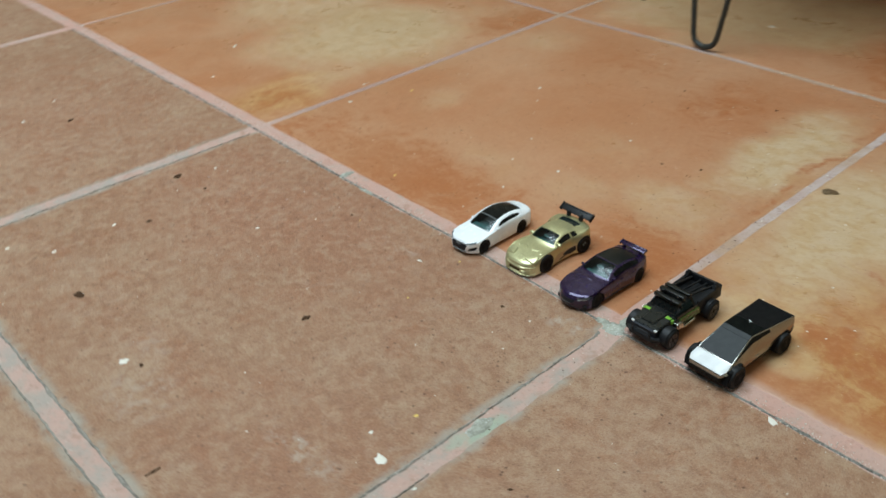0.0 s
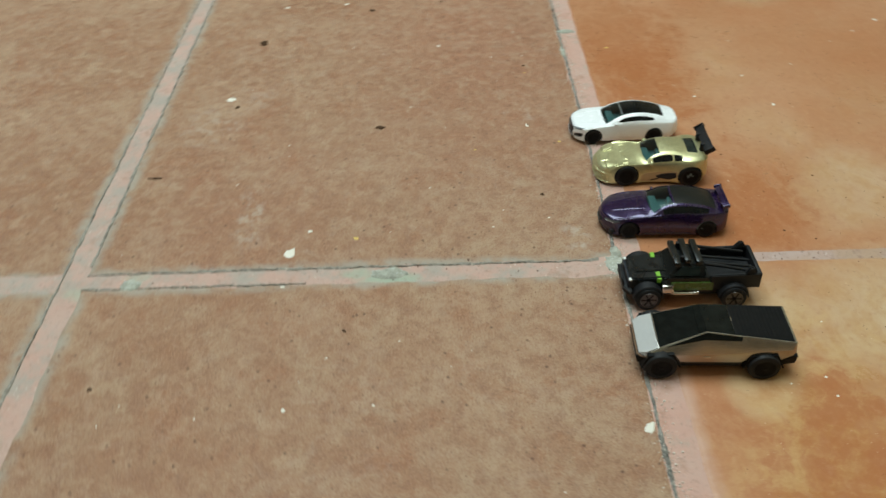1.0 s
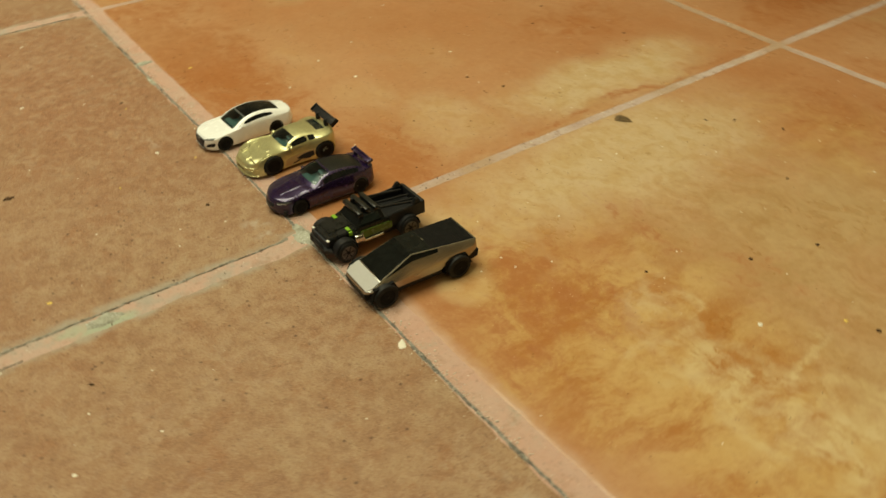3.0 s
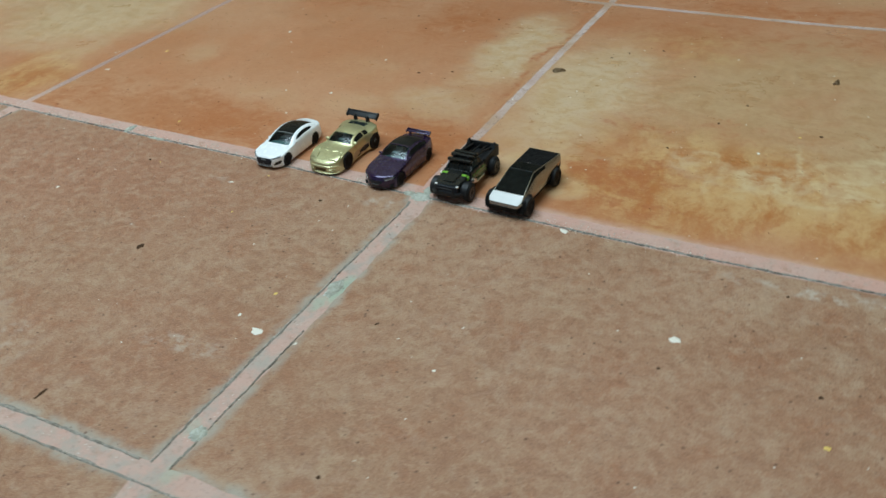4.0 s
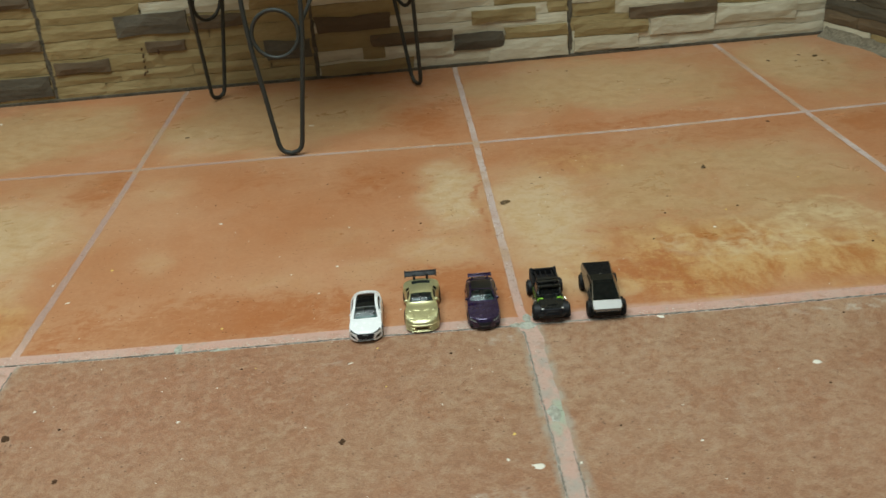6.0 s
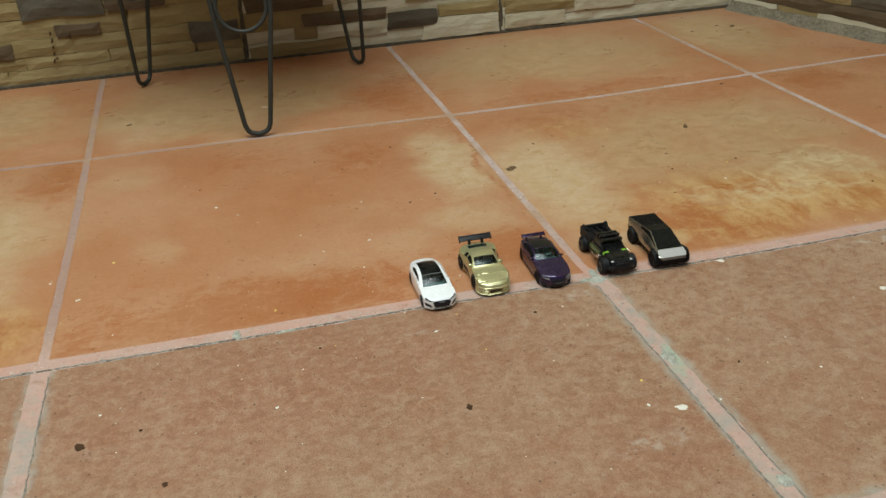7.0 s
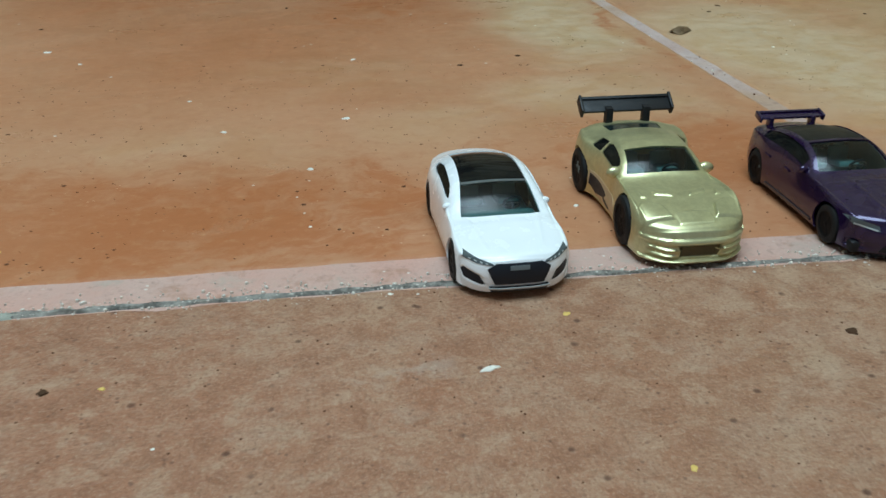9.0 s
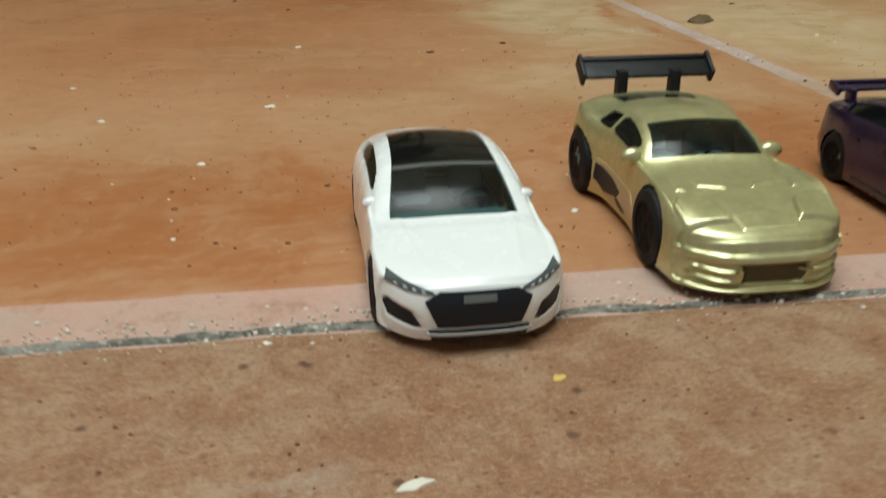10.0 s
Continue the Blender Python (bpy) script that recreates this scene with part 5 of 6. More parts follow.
    for s in (-1, 1):
        side = "x" if s > 0 else "-x"
        decal = part("side_print", inlay(tree, [(24.1, 6.6), (26.4, 8.0), (34.6, 8.6), (43.7, 9.2), (44.2, 6.0), (40.0, 2.8), (27.3, 2.5), (23.7, 3.2)], side, 0.00008), PRINT_PALE, car, "pale and black side graphic", smooth=60)
        part("print_shape", inlay(tree, [(31.9, 6.2), (36.4, 7.6), (43.3, 8.3), (43.6, 5.2), (40.0, 3.6), (35.5, 4.4), (33.2, 5.0)], side, 0.00016), DARK_PRINT, decal, smooth=60)
        part("print_shape", inlay(tree, [(28.2, 3.6), (31.9, 4.4), (34.6, 5.2), (33.7, 3.8), (30.0, 3.0)], side, 0.00016), DARK_PRINT, decal, smooth=60)
    cabin(car, sh, 3.6, 8.9, 9.2, 26.0, 41.0, 16.6, 9.2)
    mirrors(car, 11.9, 29.0, 13.9, GOLD, 1.6)
    wing(car, 60, 22.3, 13.3, 5.2, 0.9, 34, 5.5, 58, 15.4, BLACK, 3.2, 1.05)
    chassis(car, 60, 11.8, 1.2, 4.2, 4, BLACK)
    wheel_set(car, (15.6, 51.2), 12.4, 6.35, 4.2, 6, TYRE, RIM_BLACK, rear_out=1.4)
    return car


def purple_car(m):
    car = thing("toy_car", "dark purple diecast toy sedan with black roof and small wing", "toy car", m, group="row of toy cars")
    sh = Shell([(5.6, 5.8, 2.2, 11.0, 10.4, 8.0, 6.6, 8.8, 9.2),
                (7.4, 5.5, 1.8, 12.7, 11.8, 10.1, 7.6, 10.8, 11.2),
                (14, 3.4, 1.8, 13.9, 12.9, 11.6, 9.0, 12.2, 12.7),
                (21, 3.2, 1.8, 13.7, 12.8, 12.2, 10.2, 13.2, 13.9),
                (27, 3.4, 1.8, 13.6, 12.7, 12.6, 10.9, 13.7, 14.6),
                (33, 3.0, 1.8, 13.6, 12.7, 12.8, 9.8, 16.8, 17.8),
                (38, 2.0, 1.8, 13.6, 12.7, 13.0, 9.2, 18.2, 19.2),
                (45, 0.5, 1.9, 13.8, 12.8, 13.1, 9.0, 18.3, 19.3),
                (52, -1.0, 2.0, 14.0, 13.0, 13.4, 9.1, 17.2, 18.1),
                (58.5, -1.5, 2.6, 13.3, 12.0, 13.6, 9.4, 15.0, 15.7),
                (63, -2.4, 3.2, 12.2, 11.1, 13.5, 9.2, 14.3, 14.7),
                (65.3, -2.6, 4.0, 11.0, 10.0, 12.6, 8.6, 13.6, 13.9)], 2.2)
    sh.open_window(1, 4.15, 6.0, 6.17, 8)
    sh.open_window(2, 6.15, 9.0, 6.17, 8)
    sh.open_window(3, 4.85, 8.4, 4.5, 5.67)
    bm = sh.body([(14, 5.0, 5.7), (55, 5.0, 5.7)], 0.7, 0.8, 6.0)
    for s in (-1, 1):
        emboss(bm, [(s * 2.4, 5.0), (s * 4.6, 5.0), (s * 6.4, 23.0), (s * 4.4, 23.0)], "z", 0.15, 1.0)
        emboss(bm, [(s * 7.0, 4.6), (s * 12.4, 5.2), (s * 12.4, 2.8), (s * 7.6, 2.6)], "y", -0.4, 0.5)
    emboss(bm, [(-4.2, 18.4), (4.2, 18.4), (4.2, 19.6), (-4.2, 19.6)], "z", 0.3, 0.6)
    body = part("body", bm, PURPLE, car, smooth=48)
    part("windshield", sh.window(1), WINDSHIELD, car, smooth=60)
    part("roof_panel", sh.window(2), ROOF_BLACK, car, "satin black roof", smooth=60)
    for side in (-1, 1):
        part("side_window", sh.window(3, side), GLASS_ROOF, car, smooth=60)
    tree = bvh_of(body)
    part("grille", inlay(tree, [(-5.6, 8.4), (5.6, 8.4), (5.0, 5.9), (-5.0, 5.9)], "y"), DARK_PRINT, car, "dark front grille", smooth=50)
    part("number_plate", inlay(tree, [(-3.2, 5.9), (3.2, 5.9), (3.2, 5.2), (-3.2, 5.2)], "y", 0.0003), LAMP, car)
    part("lower_intake", inlay(tree, [(-5.5, 4.4), (5.5, 4.4), (6.2, 2.7), (-6.2, 2.7)], "y"), DARK_PRINT, car, smooth=50)
    for s in (-1, 1):
        lamp = part("headlight", inlay(tree, [(s * 6.6, 8.0), (s * 6.8, 9.2), (s * 11.8, 10.4), (s * 12.6, 10.0), (s * 11.4, 8.6)], "y"), LAMP, car, smooth=50)
        part("lamp_stripe", inlay(tree, [(s * 7.0, 8.0), (s * 7.1, 8.35), (s * 11.3, 9.0), (s * 11.4, 8.65)], "y", 0.00018, 0.3), LAMP_LIGHT, lamp)
        side = "x" if s > 0 else "-x"
        part("door_handle", inlay(tree, [(36, 10.6), (39, 10.7), (39, 11.2), (36, 11.1)], side, 0.0004, 0.4), PURPLE, car)
        part("door_handle", inlay(tree, [(47, 10.8), (50, 10.9), (50, 11.4), (47, 11.3)], side, 0.0004, 0.4), PURPLE, car)
        part("sill_strip", inlay(tree, [(21, 2.9), (47, 2.9), (47, 3.6), (21, 3.6)], side, 0.0003, 0.8), SILL, car)
    cabin(car, sh, 3.5, 9.4, 9.4, 26.5, 43.0, 16.8, 9.4)
    mirrors(car, 12.3, 29.5, 13.9, PURPLE)
    wing(car, 64.5, 17.2, 9.7, 3.4, 0.8, 14, 6.5, 63.5, 13.4, PURPLE, 2.0)
    chassis(car, 66, 11.6, 1.3, 4.4, 4, BLACK)
    wheel_set(car, (14, 55), 11.5, 5.0, 3.9, 5, TYRE, RIM_BLACK)
    return car


SILL = plain("dull_silver_print", (0.07, 0.065, 0.075), 0.35, 0.5)
WINDSHIELD = clear_glass("green_tinted_windshield", (0.55, 0.78, 0.76))
LINING = plain("grey_cabin_lining", (0.13, 0.165, 0.162), 0.6, spec=0.2)
SEAT = plain("grey_cabin_plastic", (0.33, 0.385, 0.38), 0.6, spec=0.2)
HEADER = plain("dark_grey_print", (0.10, 0.11, 0.105), 0.35)
TRUCK_GLASS = glass("black_truck_glass", (0.006, 0.007, 0.006), 0.1, 0.11)
GLASS_ROOF = glass("black_glass_roof", (0.004, 0.005, 0.005), 0.09, 0.2)
ROOF_BLACK = plain("satin_black_roof", (0.007, 0.008, 0.0075), 0.34, spec=0.35)
# Darker gold that holds the shade of the recessed grille in its colour.
GOLD_DARK = plain("shaded_gold", (0.11, 0.092, 0.045), 0.55, 0.4)
PRINT_PALE = plain("pale_print", (0.50, 0.37, 0.21), 0.4)
white_car(pose(-0.1284, -0.0077, 0, 0, 0, -0.5) @ Matrix.Diagonal((1, 0.97, 1, 1)))
gold_car(pose(-0.0826, -0.0005, 0, 0, 0, -2))
purple_car(pose(-0.0324, -0.0068, 0, 0, 0, -2.2) @ Matrix.Diagonal((1, 0.975, 1, 1)))


def hull(bm, points):
    """A closed faceted block round points given in mm."""
    vs = [bm.verts.new(Vector(p) * MM) for p in points]
    r = bmesh.ops.convex_hull(bm, input=vs)
    bmesh.ops.delete(bm, geom=[v for v in r["geom_interior"] if isinstance(v, bmesh.types.BMVert)], context="VERTS")
    bmesh.ops.dissolve_limit(bm, angle_limit=radians(1), verts=bm.verts, edges=bm.edges)


def both(points):
    return [(s * x, y, z) for x, y, z in points for s in (-1, 1)]


def plate(points, lift=0.15, depth=0.6, bevel=0.12, bm=None):
    """A flat panel with thickness laid on a facet; corner points in mm, in order."""
    pts = [Vector(p) for p in points]
    n = (pts[1] - pts[0]).cross(pts[2] - pts[0]).normalized()
    bm = bm or bmesh.new()
    top = [bm.verts.new((p + n * lift) * MM) for p in pts]
    low = [bm.verts.new((p - n * depth) * MM) for p in pts]
    k = len(pts)
    bm.faces.new(top)
    bm.faces.new(low[::-1])
    for i in range(k):
        bm.faces.new((top[i], low[i], low[(i + 1) % k], top[(i + 1) % k]))
    edges = [e for e in bm.edges if all(v in top for v in e.verts)]
    bmesh.ops.bevel(bm, geom=edges, offset=bevel * MM, segments=1, affect="EDGES")
    return bm


STEEL = plain("brushed_silver_paint", (0.38, 0.365, 0.335), 0.22, 0.93)
# Body silver again, made brighter: the sky's reflection is put into the hood colour.
HOOD_SILVER = plain("sky_bright_silver_paint", (0.47, 0.465, 0.45), 0.42, 0.25)
COVER = plain("ribbed_black_plastic", (0.005, 0.005, 0.005), 0.55, grain=0.6, spec=0.14)
GREEN_PRINT = plain("lime_green_print", (0.19, 0.43, 0.03), 0.45)
GREEN_DARK = plain("dark_green_plastic", (0.045, 0.100, 0.012), 0.25, coat=0.4)
BLACK_GLOSS = plain("gloss_black_paint", (0.006, 0.007, 0.0065), 0.3, coat=0.25, spec=0.35)


def angular_truck(m):
    car = thing("toy_truck", "angular silver toy pickup with black glass roof and bed cover", "toy truck", m, group="row of toy cars")
    bm = bmesh.new()
    crest, base = (9.0, 27.5, 22.2), (11.2, 8.6, 14.6)
    hull(bm, both([(10.2, 0.6, 11.0), (12.6, 3.0, 10.8), base, crest, (11.7, 64.3, 18.8), (13.6, 26, 12.6), (13.2, 62.5, 15.6), (12.4, 6, 7.4), (12.4, 58, 7.4), (9.6, 0.0, 8.9), (11.6, 65.0, 13.0), (11.2, 63.0, 8.5)]))
    bmesh.ops.bevel(bm, geom=bm.edges[:], offset=0.00022, segments=1, affect="EDGES")
    part("body", bm, STEEL, car, smooth=20)
    part("hood", plate([(-10.2, 0.7, 11.05), (10.2, 0.7, 11.05), (11.7, 3.6, 12.4), (11.1, 8.3, 14.5), (-11.1, 8.3, 14.5), (-11.7, 3.6, 12.4)], 0.25), HOOD_SILVER, car, "silver hood panel with the sky's reflection in its brighter colour")
    def on_crest(y, f):
        """A point of the roof: y along, f from -1 to 1 across."""
        if y <= crest[1]:
            t = (y - base[1]) / (crest[1] - base[1])
            return (f * (base[0] + (crest[0] - base[0]) * t), y, base[2] + (crest[2] - base[2]) * t)
        t = (y - crest[1]) / (64.3 - crest[1])
        return (f * (crest[0] + (11.7 - crest[0]) * t), y, crest[2] + (18.8 - crest[2]) * t)
    part("windshield", plate([on_crest(8.8, -0.955), on_crest(8.8, 0.955), on_crest(24.6, 0.965), on_crest(24.6, -0.965)]), TRUCK_GLASS, car, "black glass windshield")
    part("roof_panel", plate([on_crest(24.6, -0.965), on_crest(24.6, 0.965), on_crest(27.5, 0.97), on_crest(27.5, -0.97)]), TRUCK_GLASS, car)
    part("roof_panel", plate([on_crest(27.5, -0.97), on_crest(27.5, 0.97), on_crest(39.1, 0.97), on_crest(39.1, -0.97)]), TRUCK_GLASS, car)
    cover = part("bed_cover", plate([on_crest(39.2, -0.97), on_crest(39.2, 0.97), on_crest(63.3, 0.97), on_crest(63.3, -0.97)], 0.2), COVER, car, "ribbed black bed cover")
    for k in range(13):
        y = 41 + 1.7 * k
        part("rib", plate([on_crest(y, -0.9), on_crest(y, 0.9), on_crest(y + 0.9, 0.9), on_crest(y + 0.9, -0.9)], 0.38, 0.1, 0.08), COVER, cover)
    bm = bmesh.new()
    a = Vector(on_crest(39.1, 0))
    box(bm, -1.2 * MM, 1.2 * MM, (a.y - 0.2) * MM, (a.y + 0.3) * MM, (a.z + 0.1) * MM, (a.z + 0.45) * MM, 0.0001)
    part("brake_lamp", bm, CHROME, car)
    for s in (-1, 1):
        flip = (lambda q: q) if s > 0 else (lambda q: [(-x, y, z) for x, y, z in q][::-1])
        low, top, rear_low, rear_top, front = Vector((13.6, 26, 12.6)), Vector(crest), Vector((13.2, 62.5, 15.6)), Vector((11.7, 64.3, 18.8)), Vector(base)
        ridge, peak = low.lerp(top, 0.66), low.lerp(top, 0.95)
        tip = low.lerp(front, 0.93).lerp(top, 0.05)
        heel, shoulder = (low.lerp(rear_low, 0.40).lerp(top.lerp(rear_top, 0.40), f) for f in (0.70, 0.93))
        bm = plate(flip([tuple(tip), tuple(ridge), tuple(peak)]), 0.12, 0.8, 0.05)
        plate(flip([tuple(ridge), tuple(heel), tuple(shoulder), tuple(peak)]), 0.16, 0.8, 0.05, bm)
        part("side_window", bm, TRUCK_GLASS, car)
        part("door_handle", plate(flip([(13.75, 27.0, 11.3), (13.75, 29.6, 11.4), (13.72, 29.6, 11.8), (13.72, 27.0, 11.7)]), 0.1, 0.4, 0.05), CHROME, car)
        for y in (9.8, 52.3):
            bm = bmesh.new()
            outer = [(-8.4, 5.4), (-5.7, 12.4), (4.8, 13.4), (8.4, 6.0)]
            inner = [(-7.6, 5.4), (-5.1, 11.6), (4.3, 12.6), (7.6, 6.0)]
            rings = []
            for x in (10.5, 14.0):
                rings.append(([bm.verts.new((s * x * MM, (y + p) * MM, q * MM)) for p, q in outer], [bm.verts.new((s * x * MM, (y + p) * MM, q * MM)) for p, q in inner]))
            (o0, i0), (o1, i1) = rings
            for k in range(3):
                bm.faces.new((o1[k], o1[k + 1], i1[k + 1], i1[k]))
                bm.faces.new((o0[k], o0[k + 1], o1[k + 1], o1[k]))
                bm.faces.new((i0[k], i1[k], i1[k + 1], i0[k + 1]))
            for k in (0, 3):
                bm.faces.new((o0[k], o1[k], i1[k], i0[k]))
            part("wheel_arch", bm, COVER, car, "black angular wheel arch cladding")
    bm = bmesh.new()
    hull(bm, both([(9.8, -0.3, 8.7), (12.4, 4.0, 8.9), (12.4, 5.0, 5.2), (9.6, 0.6, 5.2), (9, 8, 5.2), (9, 8, 8.7)]))
    part("front_bumper", bm, COVER, car, "black lower bumper")
    bm = bmesh.new()
    hull(bm, both([(12.8, 58.5, 9.4), (11.4, 66.2, 10.6), (11.2, 65.6, 6.4), (12.4, 58.5, 6.2)]))
    part("rear_bumper", bm, COVER, car)
    chassis(car, 66, 10.8, 3.4, 7.0, 5, BLACK)
    wheel_set(car, (9.8, 52.3), 13.1, 6.7, 5.0, 7, TYRE, RIM_BLACK)
    return car


def lifted_truck(m):
    car = thing("toy_truck", "black lifted toy pickup with lime green stripes and chrome pipes", "toy truck", m, group="row of toy cars")
    bm = bmesh.new()
    hull(bm, both([(8.6, 2.6, 14.0), (9.2, 2.4, 8.6), (10.2, 21, 16.0), (10.6, 21, 9), (8.8, 4, 14.4)]))
    bmesh.ops.bevel(bm, geom=bm.edges[:], offset=0.0005, segments=2, affect="EDGES")
    part("hood", bm, BLACK_GLOSS, car, smooth=30)
    part("hood_scoop", plate([(-4.2, 5.5, 14.65), (4.2, 5.5, 14.65), (5.0, 20, 15.95), (-5.0, 20, 15.95)], 0.7, 0.3, 0.4), BLACK_GLOSS, car)
    bm = bmesh.new()
    hull(bm, both([(10.9, 19, 8), (11.2, 40, 8), (10.9, 40, 16.2), (10.6, 19, 16)]))
    bmesh.ops.bevel(bm, geom=bm.edges[:], offset=0.0005, segments=2, affect="EDGES")
    part("cab", bm, BLACK_GLOSS, car, smooth=30)
    bm = bmesh.new()
    hull(bm, both([(10.0, 19.5, 15.8), (10.2, 38.5, 15.8), (8.4, 25.5, 21.6), (8.6, 36.5, 21.8)]))
    bmesh.ops.bevel(bm, geom=bm.edges[:], offset=0.0006, segments=2, affect="EDGES")
    part("cab_roof", bm, BLACK_GLOSS, car, smooth=30)
    part("windshield", plate([(-9.0, 20.4, 16.5), (9.0, 20.4, 16.5), (7.8, 25.0, 21.0), (-7.8, 25.0, 21.0)], 0.25), GLASS_ROOF, car)
    for s in (-1, 1):
        flip = (lambda q: q) if s > 0 else (lambda q: [(-x, y, z) for x, y, z in q][::-1])
        part("side_window", plate(flip([(9.95, 22.5, 16.6), (10.0, 35.5, 16.6), (8.75, 34.5, 20.8), (8.65, 26.5, 20.8)]), 0.3), GLASS, car)
        part("green_stripe", plate([(s * 7.2 - 1.7, 14.8, 15.35), (s * 7.2 + 1.5, 14.8, 15.35), (s * 7.3 + 1.7, 16.8, 15.55), (s * 7.3 - 1.9, 16.8, 15.55)], 0.4, 0.5, 0.05), GREEN_PRINT, car, "lime green stripe")
        part("green_stripe", plate(flip([(9.55, 15.0, 12.9), (9.75, 17.0, 12.9), (9.7, 17.0, 15.2), (9.45, 15.0, 15.0)]), 0.75, 0.5, 0.05), GREEN_PRINT, car, "lime green stripe")
        part("side_panel", plate(flip([(11.05, 21.5, 8.8), (11.25, 42, 8.8), (11.1, 42, 13.6), (10.9, 21.5, 13.6)]), 0.4, 0.5, 0.2), GREEN_DARK, car, "dark green lower door panel")
        bm = bmesh.new()
        box(bm, min(s * 7.0, s * 9.0) * MM, max(s * 7.0, s * 9.0) * MM, 1.9 * MM, 3.4 * MM, 12.9 * MM, 13.8 * MM, 0.0003)
        part("headlight", bm, LAMP_WHITE, car, "small white headlight", smooth=30)
        bm = bmesh.new()
        box(bm, min(s * 10.2, s * 12.8) * MM, max(s * 10.2, s * 12.8) * MM, 17.2 * MM, 22.6 * MM, 8.4 * MM, 12.8 * MM, 0.0004)
        engine = part("engine_block", bm, CHROME, car, "chrome engine header", smooth=30)
        for k in range(4):
            bm = bmesh.new()
            tube(bm, [Vector((s * 11.2, 18.2 + 1.1 * k, 11.6)) * MM, Vector((s * 12.9, 18.2 + 1.1 * k, 12.4)) * MM, Vector((s * 13.2, 18.6 + 1.1 * k, 11.0)) * MM, Vector((s * 12.9, 19.4 + 1.1 * k, 9.4)) * MM], 0.00055, 8)
            part("header_pipe", bm, CHROME, engine, smooth=50)
        bm = bmesh.new()
        tube(bm, [Vector((s * 12.6, 21.5, 9.2)) * MM, Vector((s * 12.6, 24, 8.2)) * MM, Vector((s * 12.5, 30, 8.0)) * MM, Vector((s * 12.5, 35, 8.2)) * MM], 0.0008, 10)
        part("side_pipe", bm, CHROME, car, "chrome side pipe", smooth=50)
        for y in (11.0, 52.0):
            bm = bmesh.new()
            profile = [(-7.3 * math.cos(a), 6.1 + 7.3 * math.sin(a)) for a in (math.pi * k / 12 for k in range(13))]
            rows = [[bm.verts.new((s * x * MM, (y + p * f) * MM, (6.1 + (q - 6.1) * f) * MM)) for p, q in profile] for x, f in ((9.2, 1.0), (13.9, 1.0), (14.3, 0.94), (9.2, 0.9))]
            for one, two in zip(rows, rows[1:] + rows[:1]):
                for k in range(12):
                    bm.faces.new((one[k], one[k + 1], two[k + 1], two[k]))
            for k in (0, 12):
                bm.faces.new([row[k] for row in rows])
            part("fender_flare", bm, BLACK, car, smooth=40)
        # bed sides, corner posts and sloping bars
        bm = bmesh.new()
        hull(bm, [(s * x, y, z) for x, y, z in ((9.6, 40, 9), (11.6, 40, 9), (9.6, 40, 17.2), (11.4, 40, 17.2), (9.6, 63, 10), (11.6, 63, 10), (9.6, 64, 18.2), (11.4, 64, 18.2))])
        bmesh.ops.bevel(bm, geom=bm.edges[:], offset=0.0004, segments=2, affect="EDGES")
        part("bed_side", bm, BLACK, car, smooth=30)
        bm = bmesh.new()
        hull(bm, [(s * x, y, z) for x, y, z in ((8.6, 56, 17.6), (11.3, 56, 17.6), (8.6, 62, 17.8), (11.3, 62, 17.8), (9.2, 58.5, 21.4), (10.8, 58.5, 21.4), (9.2, 60.5, 21.2), (10.8, 60.5, 21.2))])
        bmesh.ops.bevel(bm, geom=bm.edges[:], offset=0.0005, segments=2, affect="EDGES")
        part("corner_post", bm, BLACK, car, smooth=30)
        bm = bmesh.new()
        tube(bm, [Vector((s * 6.6, 37, 21)) * MM, Vector((s * 6.8, 46, 19.6)) * MM, Vector((s * 7.4, 60, 16.8)) * MM], 0.0008, 8)
        part("bed_bar", bm, BLACK, car, smooth=50)
        bm = bmesh.new()
        tube(bm, [Vector((s * 2.2, 38, 18.5)) * MM, Vector((s * 2.4, 62, 15.5)) * MM], 0.0007, 8)
        part("bed_bar", bm, BLACK, car, smooth=50)
        bm = bmesh.new()
        tube(bm, [Vector((s * 5.4, 26.6, 21.4)) * MM, Vector((s * 5.4, 26.6, 24.6)) * MM], 0.0009, 10)
        part("roof_lamp", bm, BLACK, car, smooth=40)
    bm = bmesh.new()
    box(bm, -9.7 * MM, 9.7 * MM, 40 * MM, 63 * MM, 9 * MM, 12.5 * MM, 0.0004)
    part("bed_floor", bm, BLACK, car)
    bm = bmesh.new()
    box(bm, -11.2 * MM, 11.2 * MM, 62.6 * MM, 64.6 * MM, 9.5 * MM, 18.0 * MM, 0.0005)
    part("tailgate", bm, BLACK, car, smooth=30)
    for y, z, w in ((24.0, 22.3, 9.0), (28.8, 23.8, 8.6), (34.2, 23.2, 8.8)):
        bm = bmesh.new()
        box(bm, -w * MM, w * MM, (y - 1.6) * MM, (y + 1.6) * MM, (z - 1.3) * MM, (z + 1.1) * MM, 0.0006)
        part("light_bar", bm, BLACK_GLOSS, car, smooth=40)
    bm = bmesh.new()
    hull(bm, both([(8.4, 1.6, 12.8), (8.4, 1.6, 9.4), (8.8, 3, 13.2), (8.8, 3, 9)]))
    part("grille", bm, DARK_PRINT, car)
    bm = bmesh.new()
    hull(bm, both([(8.0, -0.4, 9.0), (8.0, -0.4, 6.2), (12.2, 3.0, 8.8), (12.0, 3.4, 6.4), (8, 4, 5.8), (8, 4, 9.4)]))
    bmesh.ops.bevel(bm, geom=bm.edges[:], offset=0.0004, segments=2, affect="EDGES")
    part("front_bumper", bm, BLACK, car, smooth=30)
    bm = bmesh.new()
